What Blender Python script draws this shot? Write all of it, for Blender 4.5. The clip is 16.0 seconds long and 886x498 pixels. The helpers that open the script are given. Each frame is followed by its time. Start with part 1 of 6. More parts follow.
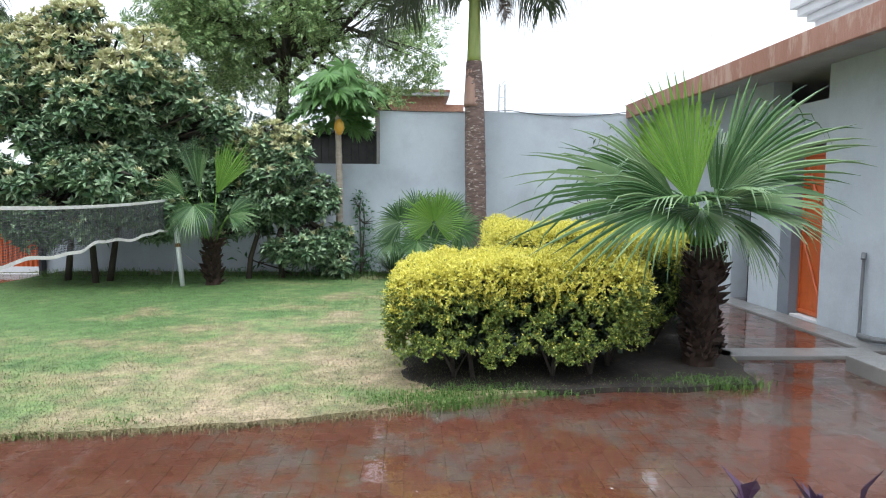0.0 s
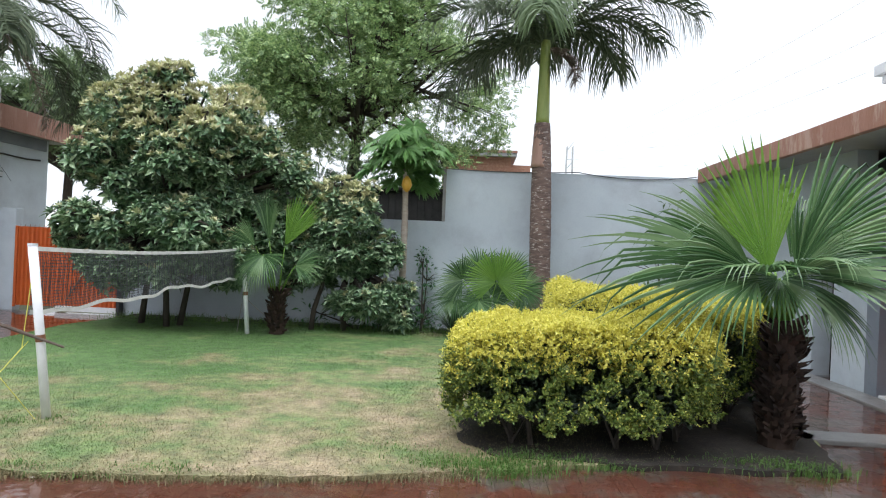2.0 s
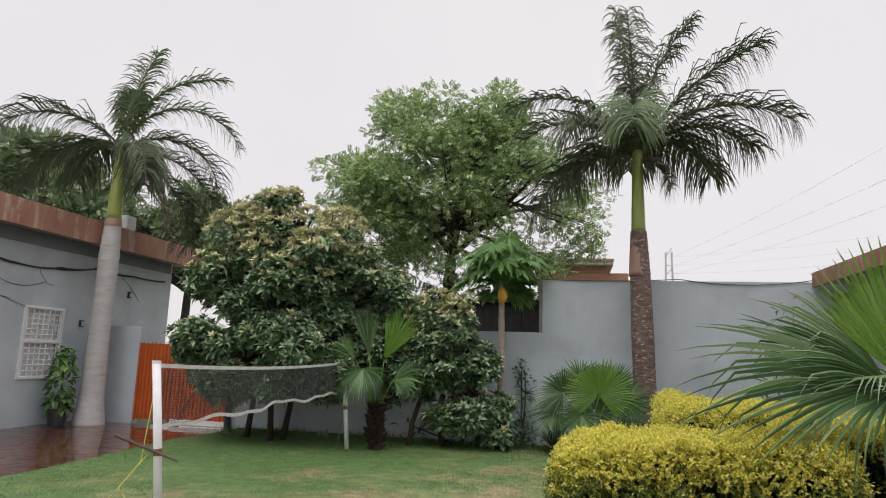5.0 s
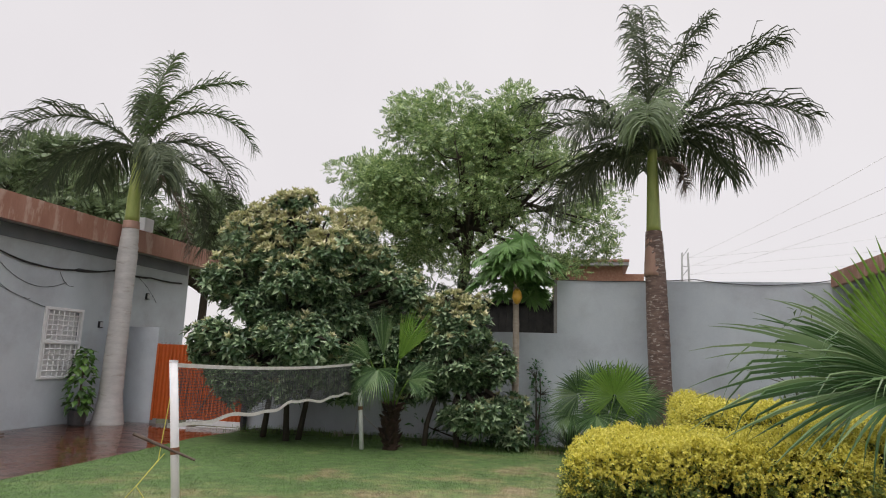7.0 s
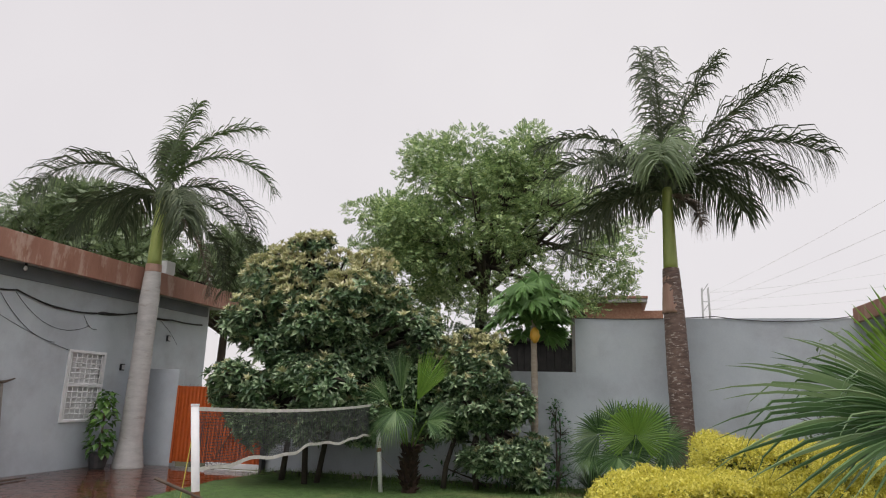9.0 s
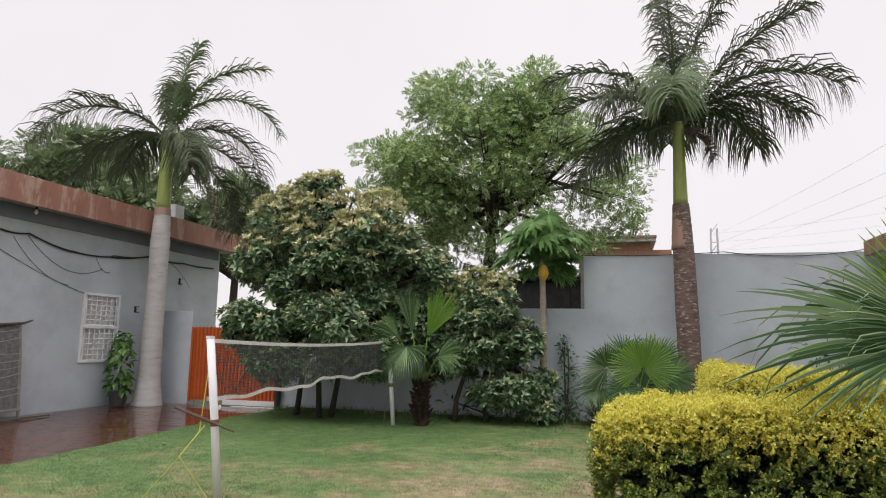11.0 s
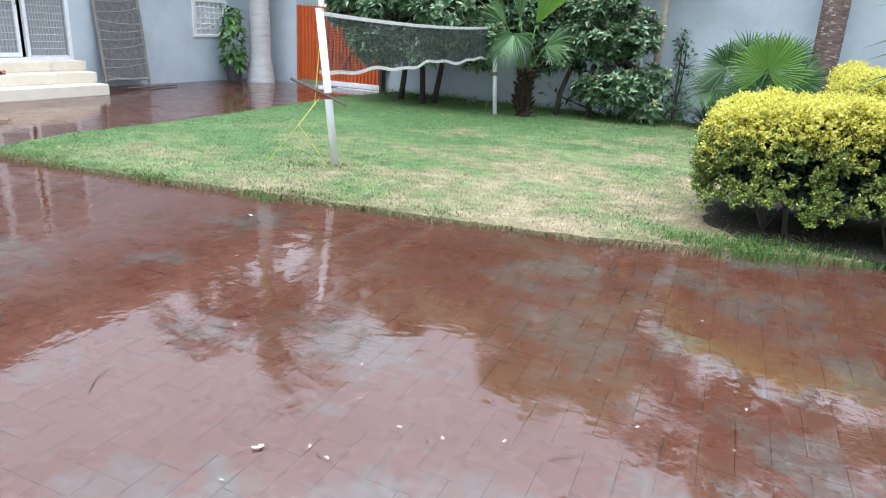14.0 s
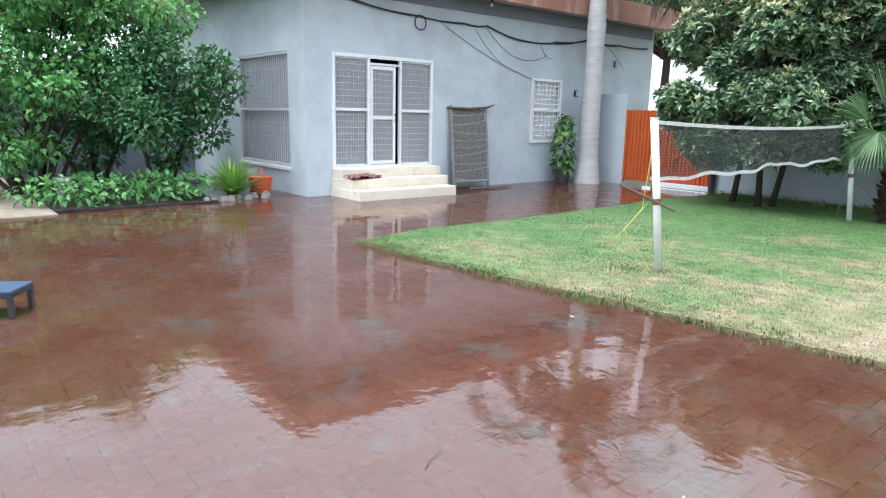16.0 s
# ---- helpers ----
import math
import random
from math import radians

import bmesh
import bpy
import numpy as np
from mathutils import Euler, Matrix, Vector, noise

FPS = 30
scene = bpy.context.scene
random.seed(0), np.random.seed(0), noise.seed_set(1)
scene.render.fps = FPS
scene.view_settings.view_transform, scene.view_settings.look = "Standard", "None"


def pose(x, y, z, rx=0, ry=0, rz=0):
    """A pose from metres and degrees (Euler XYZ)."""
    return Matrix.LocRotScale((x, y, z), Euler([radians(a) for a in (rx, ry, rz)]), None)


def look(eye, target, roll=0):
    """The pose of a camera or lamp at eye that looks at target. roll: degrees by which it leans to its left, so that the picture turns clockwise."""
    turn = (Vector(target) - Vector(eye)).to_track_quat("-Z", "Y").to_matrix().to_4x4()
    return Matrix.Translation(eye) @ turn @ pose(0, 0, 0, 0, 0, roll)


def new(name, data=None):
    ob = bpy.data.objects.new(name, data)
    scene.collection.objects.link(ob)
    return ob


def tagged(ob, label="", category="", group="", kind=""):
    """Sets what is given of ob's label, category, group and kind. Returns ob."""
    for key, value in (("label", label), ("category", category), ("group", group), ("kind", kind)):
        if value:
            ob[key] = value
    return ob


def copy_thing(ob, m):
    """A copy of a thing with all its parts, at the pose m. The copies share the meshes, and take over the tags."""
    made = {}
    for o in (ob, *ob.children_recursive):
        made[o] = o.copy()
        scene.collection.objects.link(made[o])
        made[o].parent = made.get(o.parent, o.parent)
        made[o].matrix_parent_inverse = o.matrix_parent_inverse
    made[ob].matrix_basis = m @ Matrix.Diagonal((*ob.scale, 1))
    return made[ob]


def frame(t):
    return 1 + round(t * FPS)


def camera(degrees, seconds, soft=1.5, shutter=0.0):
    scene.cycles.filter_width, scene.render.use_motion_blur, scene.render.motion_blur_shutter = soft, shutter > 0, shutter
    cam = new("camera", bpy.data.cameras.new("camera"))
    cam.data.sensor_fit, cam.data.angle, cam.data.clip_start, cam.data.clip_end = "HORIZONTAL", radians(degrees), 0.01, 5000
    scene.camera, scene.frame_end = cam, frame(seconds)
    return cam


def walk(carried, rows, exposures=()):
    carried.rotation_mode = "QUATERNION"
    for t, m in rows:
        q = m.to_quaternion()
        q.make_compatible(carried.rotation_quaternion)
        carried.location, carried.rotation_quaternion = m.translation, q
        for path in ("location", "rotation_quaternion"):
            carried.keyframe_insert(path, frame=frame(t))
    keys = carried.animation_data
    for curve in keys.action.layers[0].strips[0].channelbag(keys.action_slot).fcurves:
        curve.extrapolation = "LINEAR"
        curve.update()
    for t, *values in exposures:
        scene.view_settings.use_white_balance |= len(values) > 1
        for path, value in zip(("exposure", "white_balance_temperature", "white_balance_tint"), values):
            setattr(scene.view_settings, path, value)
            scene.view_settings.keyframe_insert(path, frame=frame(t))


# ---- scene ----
cam = camera(68.5, 16.0, 1.1)
PATH = [
    (0, (-0.421, -0.777, 1.506), (-0.327, 1.213, 1.337), 0.4),
    (0.5, (-0.419, -0.756, 1.505), (-0.371, 1.237, 1.34), 1.3),
    (1, (-0.418, -0.748, 1.505), (-0.403, 1.249, 1.393), 1.7),
    (1.5, (-0.417, -0.738, 1.505), (-0.442, 1.261, 1.456), 2.2),
    (2, (-0.414, -0.717, 1.503), (-0.517, 1.281, 1.508), 2.5),
    (2.5, (-0.418, -0.747, 1.505), (-0.576, 1.245, 1.589), 2.5),
    (3, (-0.418, -0.76, 1.505), (-0.654, 1.219, 1.675), 2.4),
    (3.5, (-0.419, -0.776, 1.507), (-0.703, 1.188, 1.758), 1.4),
    (4, (-0.421, -0.796, 1.508), (-0.765, 1.151, 1.809), 1.4),
    (4.2, (-0.431, -0.758, 1.524), (-0.79, 1.183, 1.843), 1.6),
    (6.5, (-0.421, -0.805, 1.508), (-0.855, 1.119, 1.844), 1.9),
    (7, (-0.418, -0.778, 1.507), (-0.861, 1.144, 1.841), 2.0),
    (7.5, (-0.422, -0.816, 1.507), (-0.884, 1.102, 1.835), 2.1),
    (8, (-0.421, -0.811, 1.508), (-0.915, 1.091, 1.879), 1.5),
    (8.5, (-0.423, -0.824, 1.508), (-0.918, 1.063, 1.948), 1.6),
    (8.7, (-0.388, -0.866, 1.539), (-0.879, 1.02, 1.984), 1.6),
    (11, (-0.411, -0.838, 1.408), (-0.93, 1.073, 1.689), 1.0),
    (11.5, (-0.41, -0.841, 1.407), (-0.902, 1.091, 1.572), 1.1),
    (12, (-0.41, -0.835, 1.41), (-0.862, 1.112, 1.467), 1.2),
    (12.5, (-0.411, -0.857, 1.407), (-0.849, 1.089, 1.259), 1.5),
    (13, (-0.414, -0.89, 1.402), (-0.916, 1.019, 1.081), 2.4),
    (13.5, (-0.447, -0.881, 1.346), (-1.103, 0.96, 0.922), 2.5),
    (14, (-0.46, -0.877, 1.304), (-1.189, 0.874, 0.667), 3.7),
    (14.5, (-0.489, -0.883, 1.295), (-1.369, 0.755, 0.559), 3.2),
    (15, (-0.516, -0.902, 1.303), (-1.607, 0.613, 0.586), 2.2),
    (15.5, (-0.56, -0.896, 1.326), (-1.896, 0.451, 0.694), 0.5),
    (16, (-0.507, -0.944, 1.383), (-2.024, 0.298, 0.986), 1.2),
]

# exposure and white balance: the picture is bright and cool at the start and the end, dimmer and warmer while the sky fills it
EXPOSURES = [(0.0, 0.66, 5860, 6), (1.5, 0.53, 5900, 6), (2.5, 0.22, 6150, 8), (3.5, -0.06, 6550, 11), (4.2, -0.14, 6600, 11), (6.5, -0.18, 6650, 12), (8.7, -0.22, 6650, 12), (11.0, -0.04, 6650, 12), (12.0, 0.5, 6900, 12),
             (12.7, 0.88, 6150, 8), (13.5, 0.98, 5620, 5), (14.2, 0.84, 5560, 5), (15.0, 0.78, 5560, 4), (16.0, 0.92, 5620, 4)]
walk(cam, [(t, look(eye, target, roll)) for t, eye, target, roll in PATH], EXPOSURES)

# ---- world and sun: a bright overcast sky after rain ----
world = bpy.data.worlds.new("overcast_sky")
scene.world = world
world.use_nodes = True
wn, wl = world.node_tree.nodes, world.node_tree.links
wn.clear()
w_out, w_bg, w_sky, w_mix = wn.new("ShaderNodeOutputWorld"), wn.new("ShaderNodeBackground"), wn.new("ShaderNodeTexSky"), wn.new("ShaderNodeMix")
w_sky.sky_type, w_sky.sun_disc, w_sky.sun_elevation, w_sky.sun_rotation = "NISHITA", False, radians(66), radians(204)
w_scale = wn.new("ShaderNodeVectorMath")
w_scale.operation = "SCALE"
w_scale.inputs["Scale"].default_value = 0.10
w_coord, w_cloud, w_ramp = wn.new("ShaderNodeTexCoord"), wn.new("ShaderNodeTexNoise"), wn.new("ShaderNodeValToRGB")
w_cloud.inputs["Scale"].default_value, w_cloud.inputs["Detail"].default_value = 1.6, 4
w_ramp.color_ramp.elements[0].position, w_ramp.color_ramp.elements[0].color = 0.3, (0.93, 0.90, 0.93, 1)
w_ramp.color_ramp.elements[1].position, w_ramp.color_ramp.elements[1].color = 0.7, (1.02, 1.0, 1.02, 1)
w_mix.data_type = "RGBA"
w_mix.inputs["Factor"].default_value = 0.9
wl.new(w_coord.outputs["Generated"], w_cloud.inputs["Vector"])
wl.new(w_cloud.outputs["Fac"], w_ramp.inputs["Fac"])
wl.new(w_sky.outputs["Color"], w_scale.inputs[0])
wl.new(w_scale.outputs["Vector"], w_mix.inputs["A"])
wl.new(w_ramp.outputs["Color"], w_mix.inputs["B"])
# an overcast sky is brighter overhead than near the horizon
w_xyz, w_rise, w_gain = wn.new("ShaderNodeSeparateXYZ"), wn.new("ShaderNodeMapRange"), wn.new("ShaderNodeVectorMath")
w_gain.operation = "SCALE"
w_rise.interpolation_type = "SMOOTHSTEP"
w_rise.inputs["From Min"].default_value, w_rise.inputs["From Max"].default_value = 0.55, 0.95
w_rise.inputs["To Min"].default_value, w_rise.inputs["To Max"].default_value = 1.0, 3.2
wl.new(w_coord.outputs["Generated"], w_xyz.inputs["Vector"])
wl.new(w_xyz.outputs["Z"], w_rise.inputs["Value"])
wl.new(w_mix.outputs["Result"], w_gain.inputs[0])
wl.new(w_rise.outputs["Result"], w_gain.inputs["Scale"])
wl.new(w_gain.outputs["Vector"], w_bg.inputs["Color"])
wl.new(w_bg.outputs["Background"], w_out.inputs["Surface"])
w_bg.inputs["Strength"].default_value = 1.0
sun = new("sun", bpy.data.lights.new("sun", "SUN"))
sun.data.energy, sun.data.angle, sun.data.color = 1.0, radians(35), (1.0, 0.97, 0.92)
sun.matrix_world = look((-4, -5, 22), (0, 4, 0))

# ---- small tools ----
rng = np.random.RandomState(7)


def unit(a):
    a = np.asarray(a, float)
    return a / np.maximum(np.linalg.norm(a, axis=-1, keepdims=True), 1e-9)


def frames_of(d, n):
    """Turns that carry +y to d, with +z as near to n as may be."""
    d = unit(d)
    x = unit(np.cross(d, n))
    return np.stack([x, d, np.cross(x, d)], axis=-1)


def scatter(tv, tf, pos, turn, size):
    """Copies of a small template at many places, as one vertex and one face list."""
    tv, tf = np.asarray(tv, float), np.asarray(tf, int)
    size = np.asarray(size, float)
    size = size[:, None, None] if size.ndim == 1 else size[:, None, :]
    v = np.einsum("nij,nkj->nki", turn, tv[None] * size) + np.asarray(pos)[:, None, :]
    f = tf[None] + (np.arange(len(pos)) * len(tv))[:, None, None]
    return v.reshape(-1, 3), f.reshape(-1, tf.shape[1])


def gather(*pieces):
    vs, fs, n = [], [], 0
    for v, f in pieces:
        vs.append(np.asarray(v, float))
        fs.append(np.asarray(f, int) + n)
        n += len(v)
    return np.concatenate(vs), np.concatenate(fs)


def mesh_of(name, shape, material, smooth=False):
    me = bpy.data.meshes.new(name)
    if isinstance(shape, bmesh.types.BMesh):
        shape.normal_update()
        shape.to_mesh(me)
        shape.free()
    else:
        v, f = np.asarray(shape[0], np.float32), np.asarray(shape[1], np.int32)
        me.vertices.add(len(v))
        me.vertices.foreach_set("co", v.ravel())
        me.loops.add(f.size)
        me.loops.foreach_set("vertex_index", f.ravel())
        me.polygons.add(len(f))
        me.polygons.foreach_set("loop_start", np.arange(len(f), dtype=np.int32) * f.shape[1])
        me.update(calc_edges=True)
    me.polygons.foreach_set("use_smooth", np.full(len(me.polygons), smooth, bool))
    me.materials.append(material)
    return me


def thing(name, loc, label, category, group="", kind="", rz=0.0):
    ob = new(name)
    ob.empty_display_size = 0.1
    ob.matrix_world = pose(*loc, 0, 0, rz)
    return tagged(ob, label, category, group, kind)


def part(name, shape, material, parent, label="", smooth=False, kind=""):
    ob = new(name, mesh_of(name, shape, material, smooth))
    ob.parent = parent
    return tagged(ob, label, kind=kind)


def solid(name, shape, material, label, category, kind="", smooth=False, group=""):
    return tagged(new(name, mesh_of(name, shape, material, smooth)), label, category, group, kind)


def box(x0, x1, y0, y1, z0, z1, bevel=0.0, bm=None):
    """A box, with rounded edges where bevel is given."""
    own = bmesh.new()
    bmesh.ops.create_cube(own, size=1.0, matrix=Matrix.LocRotScale(((x0 + x1) / 2, (y0 + y1) / 2, (z0 + z1) / 2), None, (x1 - x0, y1 - y0, z1 - z0)))
    if bevel:
        bmesh.ops.bevel(own, geom=own.edges[:], offset=bevel, segments=2, affect="EDGES", profile=0.6)
    if bm is None:
        return own
    me = bpy.data.meshes.new("part")
    own.to_mesh(me)
    own.free()
    bm.from_mesh(me)
    bpy.data.meshes.remove(me)
    return bm


def boxes(rows, bevel=0.0):
    bm = bmesh.new()
    for r in rows:
        box(*r, bevel=bevel, bm=bm)
    return bm


def tube(points, radii, n=10, ripple=0.0):
    """A round limb along points; all faces are quads, the ends are closed to a point."""
    p = np.asarray(points, float)
    r = np.broadcast_to(np.asarray(radii, float), (len(p),)).copy()
    p = np.concatenate([p[:1], p, p[-1:]])
    r = np.concatenate([[1e-4], r, [1e-4]])
    d = unit(np.gradient(p, axis=0) + 1e-9)
    d[0], d[-1] = d[1], d[-2]
    side = np.where(np.abs(d[:, 2:3]) > 0.9, [[1.0, 0, 0]], [[0, 0, 1.0]])
    a = unit(np.cross(d, side))
    b = np.cross(d, a)
    t = np.arange(n) / n * 2 * np.pi
    wob = 1 + ripple * rng.uniform(-1, 1, (len(p), n))
    v = p[:, None] + (r[:, None] * wob)[..., None] * (np.cos(t)[None, :, None] * a[:, None] + np.sin(t)[None, :, None] * b[:, None])
    i, j = np.meshgrid(np.arange(len(p) - 1), np.arange(n), indexing="ij")
    f = np.stack([i * n + j, i * n + (j + 1) % n, (i + 1) * n + (j + 1) % n, (i + 1) * n + j], -1).reshape(-1, 4)
    return v.reshape(-1, 3), f


def arc(a, b, sag, n=12):
    """A slack line between two points."""
    s = np.linspace(0, 1, n)[:, None]
    p = np.asarray(a, float) * (1 - s) + np.asarray(b, float) * s
    p[:, 2] -= sag * 4 * (s * (1 - s))[:, 0]
    return p


# ---- materials ----
def material(name, colors, scale=6.0, rough=0.6, bump=0.0, bump_scale=60.0, spots=None, spot_scale=1.2, island=0.0, metal=0.0, coat=0.0, through_light=0.0, per_object=0.0, stretch=(1, 1, 1), spot_range=(0.52, 0.62), rough_spread=0.08, grain=0.12):
    """A painted, grown or mineral surface: two scales of colour, fine relief, uneven gloss."""
    m = bpy.data.materials.new(name)
    m.use_nodes = True
    n, l = m.node_tree.nodes, m.node_tree.links
    b = n["Principled BSDF"]
    geo = n.new("ShaderNodeNewGeometry")
    coord = n.new("ShaderNodeMapping")
    coord.inputs["Scale"].default_value = stretch
    tc = n.new("ShaderNodeTexCoord")
    l.new(tc.outputs["Object"], coord.inputs["Vector"])

    def noise_at(s, detail=5.0, roughness=0.6):
        t = n.new("ShaderNodeTexNoise")
        t.inputs["Scale"].default_value, t.inputs["Detail"].default_value, t.inputs["Roughness"].default_value = s, detail, roughness
        l.new(coord.outputs["Vector"], t.inputs["Vector"])
        return t.outputs["Fac"]

    ramp = n.new("ShaderNodeValToRGB")
    el = ramp.color_ramp.elements
    while len(el) < len(colors):
        el.new(0.5)
    for k, c in enumerate(colors):
        el[k].position = 0.5 if len(colors) == 1 else (0.3 + 0.4 * k / (len(colors) - 1) if not (island or per_object) else k / (len(colors) - 1))
        el[k].color = (*c, 1)
    fac = noise_at(scale)
    for amount, source in ((island, geo.outputs["Random Per Island"]), (per_object, None)):
        if amount:
            if source is None:
                info = n.new("ShaderNodeObjectInfo")
                source = info.outputs["Random"]
            mx = n.new("ShaderNodeMix")
            mx.inputs["Factor"].default_value = amount
            l.new(fac, mx.inputs["A"])
            l.new(source, mx.inputs["B"])
            fac = mx.outputs["Result"]
    l.new(fac, ramp.inputs["Fac"])
    color = ramp.outputs["Color"]
    if spots:
        edge = n.new("ShaderNodeMapRange")
        edge.inputs["From Min"].default_value, edge.inputs["From Max"].default_value = spot_range
        l.new(noise_at(spot_scale, 7.0, 0.65), edge.inputs["Value"])
        mx = n.new("ShaderNodeMix")
        mx.data_type = "RGBA"
        mx.inputs["B"].default_value = (*spots, 1)
        l.new(edge.outputs["Result"], mx.inputs["Factor"])
        l.new(color, mx.inputs["A"])
        color = mx.outputs["Result"]
    if grain:
        mx = n.new("ShaderNodeMix")
        mx.data_type, mx.blend_type = "RGBA", "OVERLAY"
        mx.inputs["Factor"].default_value = grain
        l.new(color, mx.inputs["A"])
        l.new(noise_at(bump_scale * 0.7, 3.0), mx.inputs["B"])
        color = mx.outputs["Result"]
    l.new(color, b.inputs["Base Color"])
    rr = n.new("ShaderNodeMapRange")
    rr.inputs["To Min"].default_value, rr.inputs["To Max"].default_value = max(0.02, rough - rough_spread), min(1.0, rough + rough_spread)
    l.new(noise_at(scale * 2.3), rr.inputs["Value"])
    l.new(rr.outputs["Result"], b.inputs["Roughness"])
    b.inputs["Metallic"].default_value = metal
    b.inputs["Coat Weight"].default_value = coat
    b.inputs["Coat Roughness"].default_value = 0.05
    b.inputs["Coat IOR"].default_value = 1.33
    if bump:
        bp = n.new("ShaderNodeBump")
        bp.inputs["Strength"].default_value, bp.inputs["Distance"].default_value = bump, 0.01
        l.new(noise_at(bump_scale, 6.0), bp.inputs["Height"])
        l.new(bp.outputs["Normal"], b.inputs["Normal"])
    if through_light:
        tl, mix = n.new("ShaderNodeBsdfTranslucent"), n.new("ShaderNodeMixShader")
        mix.inputs["Fac"].default_value = through_light
        l.new(color, tl.inputs["Color"])
        l.new(b.outputs["BSDF"], mix.inputs[1])
        l.new(tl.outputs["BSDF"], mix.inputs[2])
        l.new(mix.outputs["Shader"], n["Material Output"].inputs["Surface"])
    return m


WALL = material("grey_blue_wall_paint", [(0.46, 0.51, 0.55), (0.53, 0.58, 0.61)], 1.4, 0.75, 0.25, 90, spots=(0.39, 0.415, 0.45), spot_scale=0.9, spot_range=(0.46, 0.72))
WALL_DARK = material("dark_grey_surround_paint_and_eave_shade", [(0.16, 0.18, 0.21), (0.2, 0.22, 0.25)], 2, 0.7, 0.2, 80)
WALL_WHITE = material("off_white_wall_paint", [(0.62, 0.62, 0.63), (0.72, 0.72, 0.72)], 1.5, 0.7, 0.2, 80)
FASCIA = material("weathered_red_brown_fascia_paint", [(0.26, 0.12, 0.08), (0.36, 0.19, 0.14)], 3, 0.7, 0.4, 50, spots=(0.42, 0.28, 0.22), spot_scale=5, stretch=(1, 1, 0.3))
SOFFIT = material("weathered_grey_roof_slab", [(0.30, 0.30, 0.31), (0.38, 0.38, 0.39)], 2, 0.8, 0.3, 70)
CONCRETE = material("wet_grey_concrete", [(0.16, 0.155, 0.145), (0.25, 0.24, 0.225)], 3, 0.35, 0.4, 60, coat=0.4, rough_spread=0.15)
JOINT = material("wet_joint_sand", [(0.03, 0.02, 0.015), (0.055, 0.038, 0.028)], 12, 0.6, 0.4, 60)
CREAM = material("cream_painted_step_concrete", [(0.66, 0.58, 0.46), (0.76, 0.69, 0.57)], 3, 0.6, 0.3, 60, spots=(0.45, 0.38, 0.3), spot_scale=2.5, spot_range=(0.6, 0.75))
WHITE_METAL = material("white_enamel_on_steel", [(0.7, 0.71, 0.72), (0.8, 0.8, 0.8)], 8, 0.4, 0.1, 80)
GREY_METAL = material("galvanised_grey_wire", [(0.42, 0.43, 0.44), (0.52, 0.53, 0.54)], 8, 0.5, 0.1, 80)
PIPE = material("dull_grey_plastic_pipe", [(0.13, 0.135, 0.14), (0.19, 0.195, 0.2)], 8, 0.55, 0.1, 80)
ORANGE = material("weathered_orange_red_sheet_steel", [(0.42, 0.085, 0.018), (0.55, 0.12, 0.025)], 2.5, 0.45, 0.15, 40, spots=(0.28, 0.06, 0.02), spot_scale=3, spot_range=(0.6, 0.8))
RUST = material("rusty_brown_steel", [(0.16, 0.07, 0.035), (0.28, 0.12, 0.06)], 8, 0.7, 0.4, 60)
# near-black colour carries the darkness of the unlit rooms
DARK = material("interior_plaster_coloured_as_unlit", [(0.03, 0.03, 0.035), (0.05, 0.05, 0.055)], 2, 0.8)
BLACK = material("black_rubber_and_plastic", [(0.02, 0.02, 0.022), (0.035, 0.035, 0.04)], 10, 0.5, 0.1)
WOOD_DARK = material("wet_dark_branch_wood", [(0.06, 0.04, 0.03), (0.12, 0.085, 0.06)], 12, 0.6, 0.5, 60)
WOOD_GREY = material("weathered_grey_timber", [(0.18, 0.165, 0.15), (0.3, 0.28, 0.25)], 12, 0.75, 0.5, 60, stretch=(4, 4, 0.5))
WOVEN = material("dirty_grey_woven_netting", [(0.10, 0.10, 0.095), (0.20, 0.20, 0.19)], 14, 0.85, 0.4, 70)
NET_CORD = material("black_nylon_net_cord", [(0.035, 0.035, 0.04), (0.06, 0.06, 0.065)], 10, 0.7)
TAPE = material("grubby_white_net_tape", [(0.55, 0.53, 0.5), (0.7, 0.69, 0.67)], 10, 0.8, 0.2, 90)
ROPE_YELLOW = material("yellow_nylon_rope", [(0.55, 0.5, 0.08), (0.65, 0.6, 0.14)], 20, 0.6)
ROPE_GREY = material("grey_cotton_rope", [(0.3, 0.28, 0.24), (0.4, 0.38, 0.33)], 20, 0.8)
BRICK_FAR = material("unplastered_red_brickwork", [(0.30, 0.15, 0.10), (0.42, 0.24, 0.17)], 14, 0.9, 0.4, 30)
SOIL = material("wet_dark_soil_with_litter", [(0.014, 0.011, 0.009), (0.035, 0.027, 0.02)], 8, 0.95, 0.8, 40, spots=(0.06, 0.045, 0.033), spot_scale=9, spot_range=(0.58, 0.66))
EARTH = material("dry_earth_and_scrub", [(0.16, 0.13, 0.09), (0.12, 0.14, 0.06)], 0.4, 0.9, 0.4, 20)
SAND = material("damp_sandy_ground", [(0.20, 0.16, 0.11), (0.27, 0.22, 0.16)], 4, 0.8, 0.4, 50)
TERRACOTTA = material("orange_red_plastic_tub", [(0.6, 0.09, 0.03), (0.68, 0.13, 0.05)], 5, 0.4)
POT_DARK = material("dark_glazed_flower_pot", [(0.03, 0.032, 0.035), (0.06, 0.06, 0.06)], 6, 0.35)
POT_WHITE = material("white_plastic_flower_pot", [(0.65, 0.65, 0.66), (0.75, 0.75, 0.75)], 6, 0.5)
BLUE_CLOTH = material("blue_rexine_sheet", [(0.03, 0.055, 0.10), (0.045, 0.08, 0.135)], 6, 0.4, 0.2, 60)
